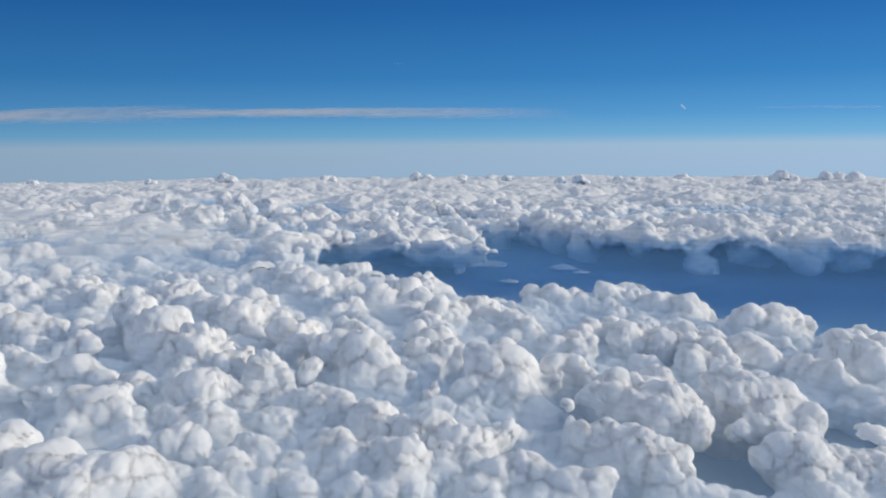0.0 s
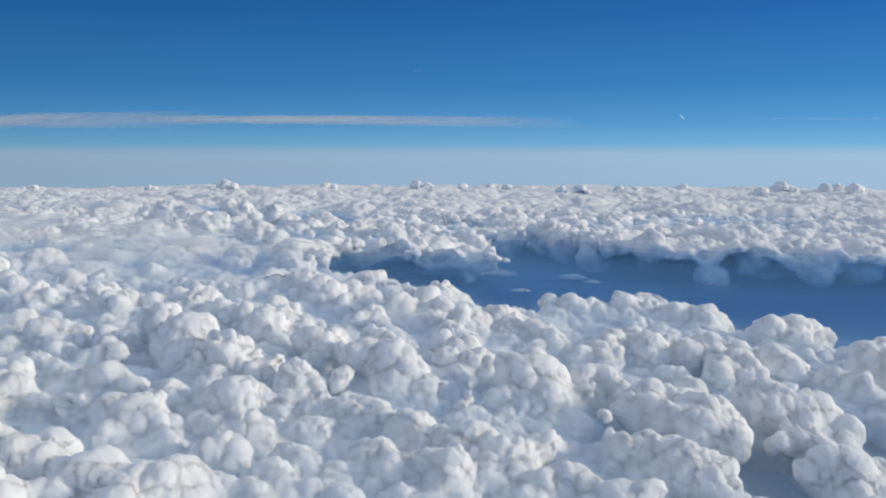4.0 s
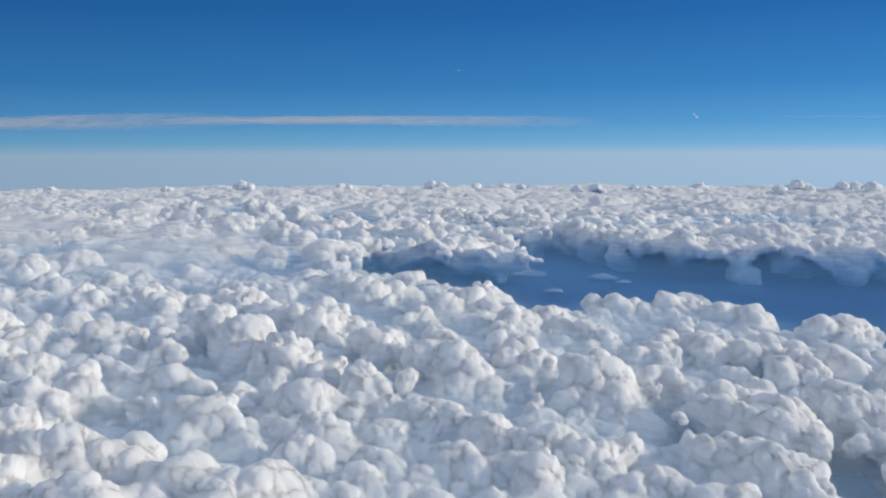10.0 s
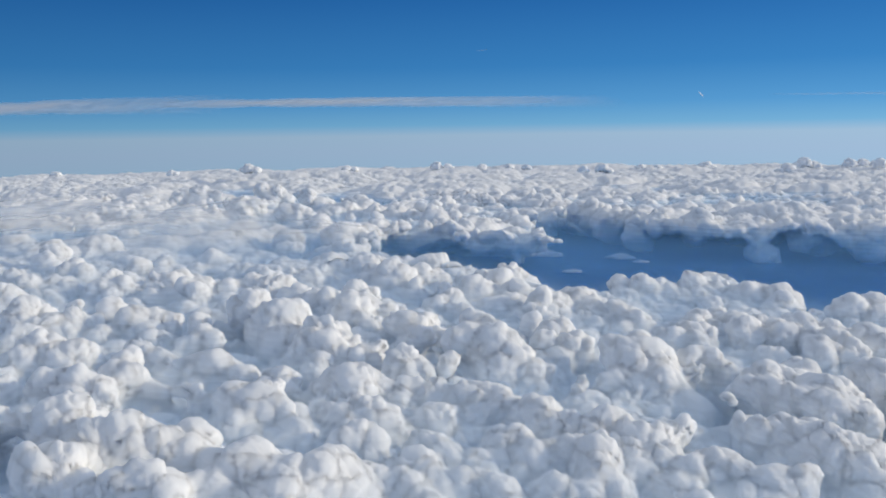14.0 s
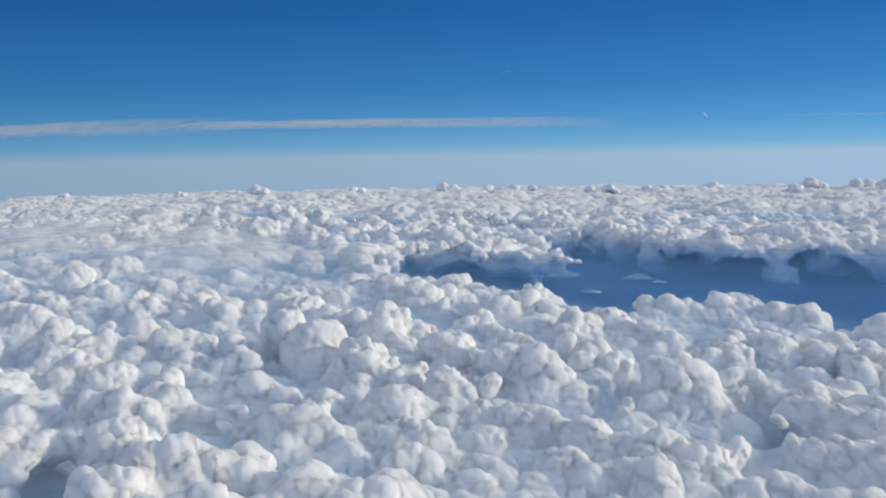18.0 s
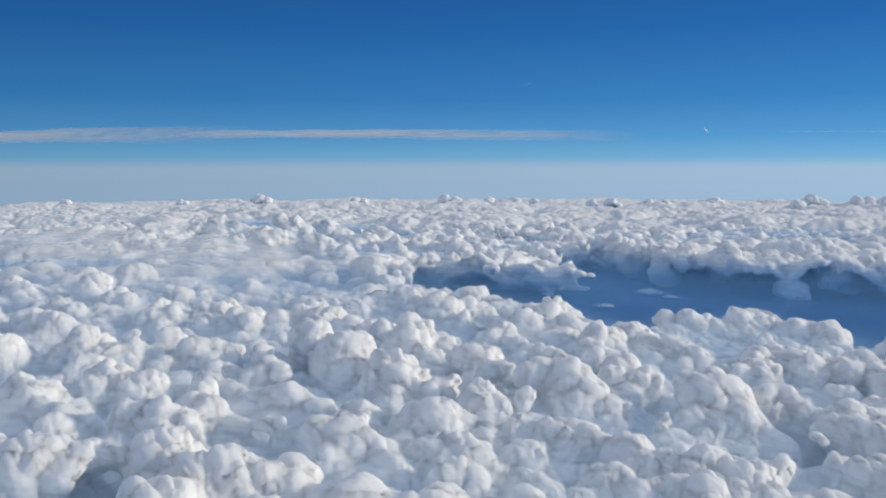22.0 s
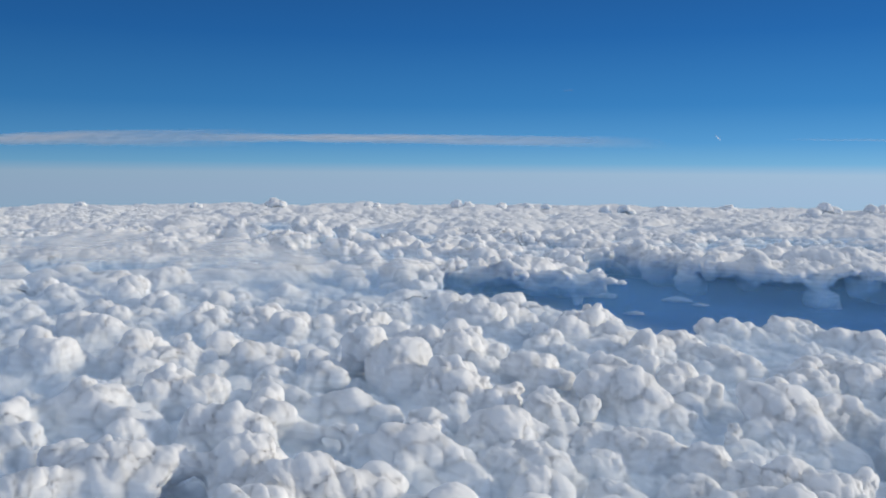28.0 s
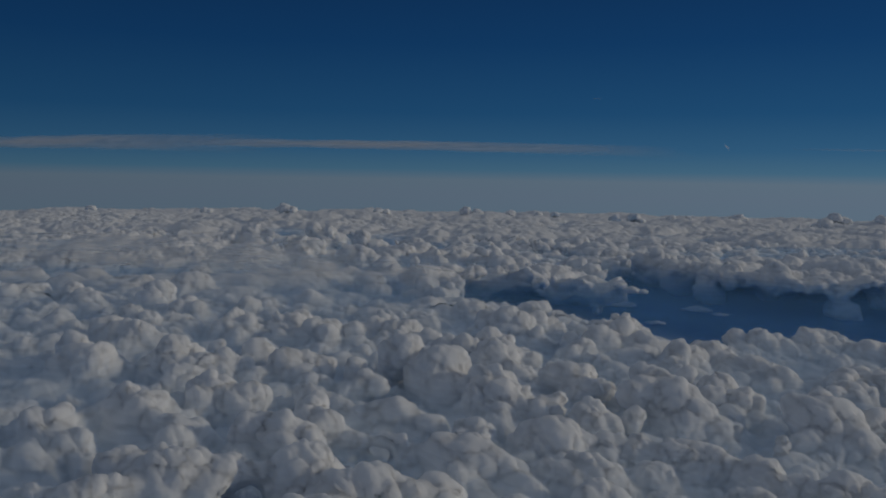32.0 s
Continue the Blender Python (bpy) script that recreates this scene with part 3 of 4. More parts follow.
heap("small", [(-0.426, 2.647, -0.007, 0.033), (-0.404, 2.680, 0.002, 0.022), (-0.443, 2.619, -0.014, 0.022)])
heap("heap", [(-0.047, 3.140, -0.035, 0.061), (0.023, 3.274, -0.028, 0.041), (0.016, 2.981, -0.056, 0.067), (-0.109, 3.269, -0.020, 0.050), (-0.083, 2.997, -0.043, 0.050)])
heap("heap", [(-0.008, 3.706, -0.061, 0.092), (-0.093, 3.583, -0.066, 0.059), (0.063, 3.780, -0.056, 0.063)])
heap("heap", [(0.162, 3.849, -0.070, 0.101), (0.241, 3.941, -0.061, 0.060), (0.084, 3.745, -0.072, 0.062), (0.185, 3.663, -0.088, 0.061)])
heap("small", [(-0.045, 2.547, -0.027, 0.025), (-0.062, 2.480, -0.042, 0.021), (-0.036, 2.513, -0.035, 0.018)])
heap("heap", [(-0.710, 2.384, -0.035, 0.087), (-0.779, 2.420, -0.021, 0.054), (-0.616, 2.416, -0.029, 0.047), (-0.762, 2.474, -0.002, 0.031), (-0.685, 2.451, -0.013, 0.045)])
heap("heap", [(-0.626, 2.192, -0.038, 0.071), (-0.727, 2.174, -0.031, 0.059), (-0.668, 2.175, -0.032, 0.049), (-0.578, 2.143, -0.051, 0.042)])
heap("heap", [(-0.526, 2.411, -0.028, 0.054), (-0.469, 2.377, -0.043, 0.053), (-0.495, 2.437, -0.019, 0.030), (-0.548, 2.363, -0.038, 0.036)])
heap("heap", [(-0.389, 2.361, -0.038, 0.063), (-0.310, 2.349, -0.046, 0.072), (-0.264, 2.318, -0.049, 0.045), (-0.343, 2.276, -0.067, 0.058), (-0.396, 2.391, -0.022, 0.033)])
heap("small", [(-0.449, 2.217, -0.055, 0.056), (-0.509, 2.215, -0.046, 0.034), (-0.480, 2.239, -0.039, 0.028)])
heap("heap", [(-0.661, 1.996, -0.042, 0.060), (-0.605, 1.983, -0.051, 0.054), (-0.705, 1.979, -0.035, 0.037), (-0.637, 2.028, -0.032, 0.032)])
heap("heap", [(-0.473, 2.026, -0.054, 0.055), (-0.424, 1.968, -0.074, 0.064), (-0.507, 2.037, -0.043, 0.029), (-0.391, 1.941, -0.077, 0.047)])
heap("heap", [(-0.519, 1.885, -0.061, 0.065), (-0.546, 1.903, -0.048, 0.041), (-0.479, 1.833, -0.072, 0.053)])
heap("heap", [(-0.293, 2.066, -0.062, 0.053), (-0.336, 2.026, -0.069, 0.049), (-0.260, 2.031, -0.064, 0.032)])
heap("heap", [(-0.192, 2.249, -0.043, 0.060), (-0.147, 2.181, -0.067, 0.071), (-0.116, 2.137, -0.074, 0.052), (-0.180, 2.149, -0.071, 0.052)])
heap("heap", [(-0.233, 1.948, -0.074, 0.061), (-0.151, 1.976, -0.064, 0.057), (-0.189, 1.993, -0.057, 0.040), (-0.262, 1.909, -0.078, 0.041)])
heap("heap", [(-0.585, 1.778, -0.055, 0.072), (-0.637, 1.808, -0.036, 0.047), (-0.523, 1.752, -0.063, 0.051)])
heap("heap", [(-0.674, 1.735, -0.030, 0.075), (-0.623, 1.701, -0.040, 0.049)])
heap("heap", [(-0.429, 1.812, -0.070, 0.068), (-0.331, 1.802, -0.072, 0.060), (-0.379, 1.838, -0.062, 0.045)])
heap("heap", [(-0.207, 1.821, -0.069, 0.063), (-0.149, 1.799, -0.072, 0.052)])
heap("tall", [(0.144, 2.723, -0.040, 0.100), (0.222, 2.742, -0.036, 0.093), (0.230, 2.615, -0.093, 0.090), (0.100, 2.782, -0.011, 0.062), (0.154, 2.589, -0.102, 0.085), (0.251, 2.560, -0.120, 0.067), (0.072, 2.624, -0.076, 0.067), (0.215, 2.844, -0.004, 0.052), (0.247, 2.692, -0.050, 0.058)])
heap("heap", [(0.292, 3.581, -0.079, 0.085), (0.350, 3.514, -0.090, 0.084), (0.265, 3.702, -0.062, 0.067), (0.359, 3.677, -0.068, 0.052), (0.253, 3.438, -0.087, 0.053)])
heap("small", [(0.493, 4.539, -0.175, 0.069), (0.430, 4.529, -0.182, 0.050), (0.552, 4.529, -0.198, 0.051)])
heap("heap", [(0.672, 4.459, -0.216, 0.106), (0.777, 4.456, -0.252, 0.100), (0.665, 4.435, -0.151, 0.062), (0.707, 4.426, -0.150, 0.047), (0.590, 4.428, -0.179, 0.050)])
heap("tall", [(1.098, 4.749, -0.215, 0.088), (1.153, 4.737, -0.265, 0.068), (1.038, 4.730, -0.221, 0.054), (0.945, 4.734, -0.237, 0.060), (0.910, 4.722, -0.219, 0.040)])
heap("heap", [(0.645, 3.556, -0.098, 0.087), (0.741, 3.560, -0.104, 0.082), (0.759, 3.469, -0.110, 0.060), (0.729, 3.678, -0.095, 0.058), (0.585, 3.472, -0.098, 0.060)])
heap("small", [(1.211, 4.633, -0.220, 0.060), (1.278, 4.640, -0.269, 0.074), (1.335, 4.629, -0.251, 0.054), (1.177, 4.622, -0.234, 0.040)])
heap("heap", [(1.396, 4.546, -0.251, 0.087), (1.333, 4.539, -0.281, 0.073), (1.456, 4.539, -0.297, 0.074), (1.400, 4.525, -0.201, 0.047)])
heap("heap", [(0.537, 3.263, -0.084, 0.080), (0.422, 3.242, -0.079, 0.074), (0.494, 3.308, -0.073, 0.057)])
heap("heap", [(0.731, 3.317, -0.099, 0.092), (0.851, 3.401, -0.102, 0.095), (0.975, 3.427, -0.110, 0.092), (0.869, 3.270, -0.110, 0.073)])
heap("small", [(0.370, 2.811, -0.054, 0.056), (0.448, 2.820, -0.057, 0.053), (0.380, 2.714, -0.066, 0.043)])
heap("heap", [(1.464, 4.348, -0.263, 0.090), (1.643, 4.355, -0.265, 0.105), (1.547, 4.338, -0.256, 0.071), (1.586, 4.331, -0.225, 0.059)])
heap("heap", [(1.710, 4.149, -0.203, 0.095), (1.638, 4.162, -0.277, 0.120), (1.744, 4.149, -0.303, 0.096), (1.658, 4.129, -0.185, 0.057)])
heap("heap", [(1.090, 3.374, -0.106, 0.092), (0.978, 3.269, -0.099, 0.078), (0.975, 3.101, -0.116, 0.084), (1.035, 3.060, -0.123, 0.075), (1.080, 3.252, -0.106, 0.059), (0.900, 3.032, -0.115, 0.055)])
heap("heap", [(1.227, 3.284, -0.119, 0.096), (1.246, 3.191, -0.125, 0.074)])
heap("dome", [(0.565, 2.575, -0.064, 0.073), (0.461, 2.522, -0.069, 0.067), (0.509, 2.466, -0.087, 0.077), (0.529, 2.596, -0.052, 0.038), (0.581, 2.644, -0.048, 0.035)])
heap("heap", [(0.710, 2.718, -0.072, 0.045), (0.725, 2.780, -0.067, 0.029), (0.646, 2.624, -0.079, 0.051)])
heap("small", [(0.352, 2.393, -0.043, 0.028), (0.347, 2.276, -0.071, 0.027), (0.352, 2.342, -0.052, 0.021)])
heap("dome", [(0.649, 2.487, -0.056, 0.071), (0.699, 2.449, -0.065, 0.071), (0.704, 2.351, -0.089, 0.076), (0.621, 2.341, -0.085, 0.075), (0.705, 2.278, -0.104, 0.046), (0.574, 2.424, -0.062, 0.066), (0.753, 2.424, -0.071, 0.041)])
heap("dome", [(0.404, 2.141, -0.073, 0.068), (0.468, 2.121, -0.081, 0.071), (0.367, 2.160, -0.062, 0.042), (0.454, 2.178, -0.061, 0.043)])
heap("dome", [(0.527, 2.030, -0.074, 0.072), (0.459, 1.999, -0.079, 0.058), (0.581, 1.986, -0.085, 0.044), (0.533, 1.953, -0.100, 0.058), (0.530, 2.068, -0.059, 0.038)])
heap("heap", [(0.931, 2.648, -0.096, 0.078), (0.934, 2.565, -0.107, 0.072), (0.887, 2.687, -0.083, 0.054)])
heap("heap", [(-0.032, 2.124, -0.062, 0.073), (-0.073, 2.091, -0.065, 0.045), (-0.011, 2.046, -0.078, 0.053)])
heap("dome", [(0.035, 2.034, -0.066, 0.079), (0.081, 2.056, -0.053, 0.051), (-0.011, 1.936, -0.090, 0.071), (0.073, 1.960, -0.087, 0.066)])
heap("heap", [(-0.090, 1.941, -0.058, 0.059), (-0.127, 1.861, -0.073, 0.054), (-0.072, 1.821, -0.082, 0.053)])
heap("heap", [(0.124, 1.908, -0.079, 0.054), (0.193, 1.922, -0.079, 0.054), (0.229, 1.891, -0.086, 0.048), (0.166, 1.942, -0.066, 0.034), (0.081, 1.839, -0.090, 0.049)])
heap("small", [(0.111, 2.124, -0.060, 0.037), (0.162, 2.142, -0.058, 0.040), (0.127, 2.099, -0.069, 0.027)])
heap("heap", [(0.273, 1.854, -0.091, 0.054), (0.370, 1.878, -0.075, 0.029), (0.324, 1.857, -0.086, 0.037)])
heap("dome", [(0.962, 2.521, -0.090, 0.092), (1.056, 2.537, -0.098, 0.082), (1.081, 2.449, -0.121, 0.080), (0.977, 2.297, -0.141, 0.083), (0.918, 2.345, -0.120, 0.069), (0.883, 2.494, -0.081, 0.064), (0.839, 2.307, -0.118, 0.049), (1.059, 2.339, -0.136, 0.048), (1.048, 2.607, -0.079, 0.048)])
heap("dome", [(0.847, 2.055, -0.096, 0.058), (0.915, 2.045, -0.111, 0.068), (1.005, 2.086, -0.112, 0.060), (0.798, 2.039, -0.090, 0.032), (0.892, 1.956, -0.145, 0.057)])
heap("dome", [(1.068, 2.063, -0.133, 0.064), (1.089, 2.013, -0.155, 0.070), (0.969, 1.990, -0.145, 0.061), (1.057, 2.102, -0.115, 0.037)])
heap("wisp", [(1.203, 2.286, -0.113, 0.029), (1.203, 2.336, -0.110, 0.017), (1.195, 2.237, -0.112, 0.018)])
heap("heap", [(1.616, 3.302, -0.141, 0.119), (1.646, 3.172, -0.159, 0.116), (1.443, 3.024, -0.162, 0.090), (1.376, 3.112, -0.142, 0.077), (1.742, 3.517, -0.135, 0.071)])
heap("heap", [(1.853, 3.544, -0.169, 0.078), (1.830, 3.406, -0.175, 0.081), (1.871, 3.653, -0.164, 0.052)])
heap("heap", [(1.798, 4.254, -0.265, 0.102), (1.717, 4.234, -0.240, 0.063), (1.845, 4.230, -0.225, 0.057)])
heap("heap", [(1.845, 3.944, -0.256, 0.084), (1.917, 3.928, -0.220, 0.055), (2.001, 3.935, -0.227, 0.067), (2.100, 3.941, -0.251, 0.080)])
heap("dome", [(-2.046, 2.266, 0.043, 0.079), (-1.930, 2.154, 0.034, 0.065), (-1.870, 2.081, 0.030, 0.034), (-1.980, 2.082, 0.017, 0.060), (-2.056, 2.347, 0.062, 0.039)])
heap("dome", [(-1.872, 2.484, 0.032, 0.083), (-1.768, 2.365, 0.026, 0.054), (-1.939, 2.547, 0.048, 0.063), (-1.727, 2.336, 0.027, 0.033), (-1.944, 2.442, 0.029, 0.065)])
heap("tall", [(-2.250, 2.969, 0.031, 0.123), (-2.362, 3.126, 0.084, 0.074), (-2.151, 2.854, -0.013, 0.059), (-2.333, 2.977, 0.038, 0.080)])
heap("tall", [(-2.309, 3.502, 0.023, 0.117), (-2.210, 3.498, 0.024, 0.090), (-2.434, 3.579, 0.049, 0.078), (-2.319, 3.412, -0.001, 0.090), (-2.294, 3.584, 0.054, 0.057)])
heap("dome", [(-1.997, 3.082, 0.035, 0.092), (-1.916, 3.024, 0.028, 0.069), (-2.031, 3.010, 0.030, 0.061), (-2.023, 3.187, 0.055, 0.045)])
heap("dome", [(-1.601, 1.906, 0.052, 0.077), (-1.555, 1.923, 0.059, 0.063), (-1.493, 1.848, 0.039, 0.048), (-1.643, 1.987, 0.079, 0.031), (-1.604, 1.849, 0.035, 0.062)])
heap("heap", [(-1.729, 1.974, 0.056, 0.052), (-1.763, 1.964, 0.056, 0.032), (-1.677, 1.942, 0.054, 0.037)])
heap("heap", [(-1.690, 1.799, 0.052, 0.051), (-1.768, 1.768, 0.039, 0.051), (-1.729, 1.782, 0.048, 0.037), (-1.846, 1.785, 0.043, 0.052)])
heap("heap", [(-1.475, 1.909, 0.053, 0.049), (-1.460, 1.932, 0.060, 0.030)])
heap("heap", [(-2.737, 3.708, 0.015, 0.106), (-2.888, 3.810, 0.015, 0.098), (-2.640, 3.661, 0.020, 0.060)])
heap("heap", [(-2.880, 4.471, -0.002, 0.125), (-3.194, 4.884, 0.002, 0.131), (-2.667, 4.149, -0.004, 0.067)])
heap("heap", [(-2.495, 3.997, 0.032, 0.098), (-2.300, 3.932, 0.028, 0.095), (-2.361, 3.852, 0.019, 0.061)])
heap("heap", [(-2.949, 5.346, 0.038, 0.108), (-2.981, 5.202, 0.027, 0.076)])
heap("heap", [(-3.404, 4.912, 0.053, 0.104), (-3.238, 4.443, -0.025, 0.075)])
heap("bank", [(-1.518, 9.764, -0.052, 0.148), (-1.291, 9.424, -0.073, 0.155), (-1.532, 9.075, -0.093, 0.100), (-1.443, 10.325, -0.024, 0.085)])
heap("bank", [(-0.984, 8.610, -0.069, 0.141), (-0.802, 8.427, -0.083, 0.121), (-1.123, 8.225, -0.090, 0.113), (-0.959, 9.166, -0.030, 0.075)])
heap("bank", [(-0.575, 8.348, -0.049, 0.131), (-0.407, 7.978, -0.072, 0.125), (-0.645, 7.113, -0.076, 0.087), (-0.482, 7.407, -0.083, 0.091), (-0.672, 8.810, -0.017, 0.072)])
heap("bank", [(-0.208, 7.457, -0.050, 0.107), (-0.007, 7.472, -0.052, 0.097), (-0.127, 6.971, -0.064, 0.071), (-0.319, 6.546, -0.061, 0.045)])
heap("bank", [(0.164, 7.761, -0.055, 0.106), (0.239, 7.428, -0.074, 0.102), (0.122, 6.876, -0.087, 0.075), (0.235, 6.753, -0.097, 0.056), (0.100, 7.989, -0.038, 0.066)])
heap("bank", [(-1.192, 6.597, -0.017, 0.063), (-0.864, 6.839, -0.022, 0.103), (-1.090, 6.814, -0.018, 0.065)])
heap("wisp", [(0.297, 6.182, -0.053, 0.038), (0.264, 6.467, -0.056, 0.035), (0.362, 6.107, -0.056, 0.025)])
heap("bank", [(1.147, 7.752, -0.075, 0.091), (1.246, 7.734, -0.068, 0.059), (1.066, 7.737, -0.037, 0.064)])
heap("bank", [(1.487, 7.563, -0.033, 0.111), (1.561, 7.551, -0.108, 0.090), (1.406, 7.542, -0.020, 0.074), (1.605, 7.530, -0.055, 0.053)])
heap("bank", [(1.860, 7.542, -0.083, 0.075), (1.960, 7.527, -0.183, 0.048), (1.782, 7.536, -0.057, 0.064)])
heap("bank", [(2.086, 7.542, -0.058, 0.075), (2.172, 7.542, -0.074, 0.076), (2.006, 7.530, -0.032, 0.054)])
heap("bank", [(2.331, 7.456, -0.051, 0.102), (2.478, 7.456, -0.016, 0.103), (2.395, 7.435, 0.001, 0.065), (2.275, 7.435, -0.074, 0.064)])
heap("bank", [(2.585, 7.355, 0.007, 0.102), (2.689, 7.355, -0.106, 0.103), (2.784, 7.355, -0.042, 0.103), (2.654, 7.341, -0.016, 0.076)])
heap("bank", [(2.797, 7.159, -0.096, 0.112), (2.901, 7.151, -0.143, 0.096), (2.740, 7.134, -0.141, 0.064)])
heap("bank", [(3.085, 7.260, -0.107, 0.115), (3.024, 7.240, -0.056, 0.076), (3.278, 7.260, -0.108, 0.116), (3.168, 7.240, -0.057, 0.077)])
heap("bank", [(0.932, 8.356, -0.058, 0.098), (1.098, 8.346, -0.047, 0.081), (0.818, 8.340, -0.034, 0.069)])
heap("bank", [(0.801, 9.050, -0.074, 0.087), (0.620, 9.050, -0.043, 0.087), (0.859, 9.036, -0.031, 0.062)])
heap("bank", [(-2.598, 10.580, 0.075, 0.139), (-2.460, 10.580, -0.040, 0.139), (-2.732, 10.550, 0.113, 0.088)])
heap("bank", [(-2.091, 10.076, 0.031, 0.131), (-1.944, 10.068, -0.050, 0.117), (-1.820, 10.040, -0.103, 0.069)])
heap("bank", [(-2.423, 8.867, 0.015, 0.117), (-2.599, 8.867, 0.076, 0.117), (-2.711, 8.849, 0.137, 0.087), (-2.510, 8.849, -0.036, 0.086)])
heap("bank", [(-2.029, 8.363, -0.006, 0.110), (-1.804, 8.346, -0.040, 0.080), (-1.912, 8.340, 0.028, 0.069)])
heap("bank", [(-3.458, 10.378, 0.094, 0.139), (-3.733, 10.358, 0.028, 0.103), (-3.278, 10.349, 0.059, 0.087)])
heap("shred", [(-0.408, 7.485, -0.294, 0.046), (-0.213, 7.285, -0.294, 0.045), (-0.021, 7.202, -0.293, 0.039), (0.118, 7.121, -0.293, 0.034), (0.267, 7.187, -0.293, 0.035), (0.436, 7.184, -0.293, 0.040)])
heap("shred", [(-0.559, 7.487, -0.293, 0.041), (-0.678, 7.304, -0.293, 0.040), (-0.901, 8.143, -0.293, 0.039)])
heap("shred", [(0.992, 6.951, -0.293, 0.034), (1.024, 6.879, -0.292, 0.024)])
heap("shred", [(1.095, 6.681, -0.292, 0.019), (0.493, 6.234, -0.292, 0.022), (2.390, 8.191, -0.292, 0.030), (2.401, 8.390, -0.293, 0.036)])
heap("tower", [(-4.395, 17.075, 0.293, 0.131), (-4.528, 17.055, 0.272, 0.095), (-4.255, 17.055, 0.258, 0.095)])
heap("tower", [(5.650, 20.012, 0.157, 0.199), (5.469, 19.980, 0.104, 0.142), (5.819, 19.988, 0.051, 0.157), (5.976, 19.972, -0.028, 0.128)])
heap("tower", [(3.227, 20.088, 0.158, 0.153), (2.799, 20.080, 0.106, 0.138), (3.398, 20.064, 0.078, 0.111)])
heap("tower", [(8.848, 22.097, 0.222, 0.179), (9.094, 22.079, 0.150, 0.147), (8.665, 22.071, 0.134, 0.130)])
heap("tower", [(9.548, 21.093, 0.207, 0.174), (9.857, 21.093, 0.194, 0.175), (10.107, 21.084, 0.154, 0.160)])
heap("tower", [(-2.822, 20.072, 0.193, 0.124), (-2.620, 20.056, 0.165, 0.096)])
heap("tower", [(-0.708, 22.088, 0.207, 0.150), (-0.414, 22.079, 0.176, 0.135)])
heap("tower", [(6.412, 17.089, 0.139, 0.162), (6.233, 17.061, 0.094, 0.112)])
heap("tower", [(9.807, 20.088, 0.207, 0.169)])
heap("tower", [(-8.825, 18.043, 0.241, 0.081), (-8.726, 18.036, 0.227, 0.068)])
heap("tower", [(-6.644, 19.046, 0.189, 0.082), (-6.540, 19.038, 0.175, 0.068)])
heap("tower", [(0.509, 23.074, 0.159, 0.126), (1.278, 23.074, 0.125, 0.126), (1.739, 23.074, 0.138, 0.126)])
heap("tower", [(4.781, 21.076, 0.114, 0.133), (4.359, 21.067, 0.114, 0.118)])

# ---- lower clouds between them ----
def scatter(u0, u1, v0, v1, step):
    """Jittered places on a staggered grid."""
    for i in range(int((v1 - v0) / (step * 0.87))):
        for j in range(int((u1 - u0) / step) + 1):
            yield (u0 + (j + 0.5 * (i % 2)) * step + rng.uniform(-0.4, 0.4) * step, v0 + i * step * 0.87 + rng.uniform(-0.4, 0.4) * step)


def fill(kind, places, low, high, drop, cell, rough=0.018):
    taken = near_cells([l for _, lobes in ALL for l in lobes], 0.5)
    groups = {}
    for u, v in places:
        if open_sky(u, v):
            continue
        a, b = math.floor(u / 0.5), math.floor(v / 0.5)
        close = [l for i in (-1, 0, 1) for j in (-1, 0, 1) for l in taken.get((a + i, b + j), ())]
        if any((l.u - u) ** 2 + (l.v - v) ** 2 < (0.75 * l.r) ** 2 for l in close):
            continue
        r = rng.uniform(low, high)
        z = level_of(u, v) + rng.normal() * rough - drop - 0.6 * r
        groups.setdefault((math.floor(u / cell), math.floor(v / cell)), []).append((u, v, z, r))
    for rows in groups.values():
        heap(kind, rows)


fill("fill", [p for p in scatter(-3.4, 2.3, 1.3, 4.9, 0.15) if abs(p[0] + 0.5) < 0.6 * p[1] + 0.6], 0.06, 0.11, 0.072, 0.5)
fill("fill", [p for p in scatter(-2.6, 1.7, 1.4, 3.4, 0.11) if abs(p[0] + 0.5) < 0.6 * p[1] + 0.4], 0.035, 0.07, 0.08, 0.5)
fill("field", [p for p in scatter(-5.5, 5.5, 4.6, 11.0, 0.42) if abs(p[0] + 0.5) < 0.58 * p[1] + 0.6], 0.12, 0.22, 0.05, 0.9, 0.05)


def at_edge(u, v):
    """On cloud, close to the wide opening."""
    return not inside(u, v, OPENING) and any(inside(u + a, v + b, OPENING) for a, b in ((0.24, 0), (-0.24, 0), (0, -0.45), (0, 0.2)))


rows = {}
for u, v in scatter(-2.6, 5.0, 3.2, 13.0, 0.19):
    if at_edge(u, v):
        rows.setdefault((math.floor(u), math.floor(v)), []).append((u, v, level_of(u, v) - rng.uniform(0.02, 0.09), rng.uniform(0.05, 0.12)))
for near in rows.values():
    heap("edge", near)
build_free_clouds()


# ---- the deck ----
WIDE = (0.60, 0.8)  # half the deck's modelled width: share of the way ahead, and more


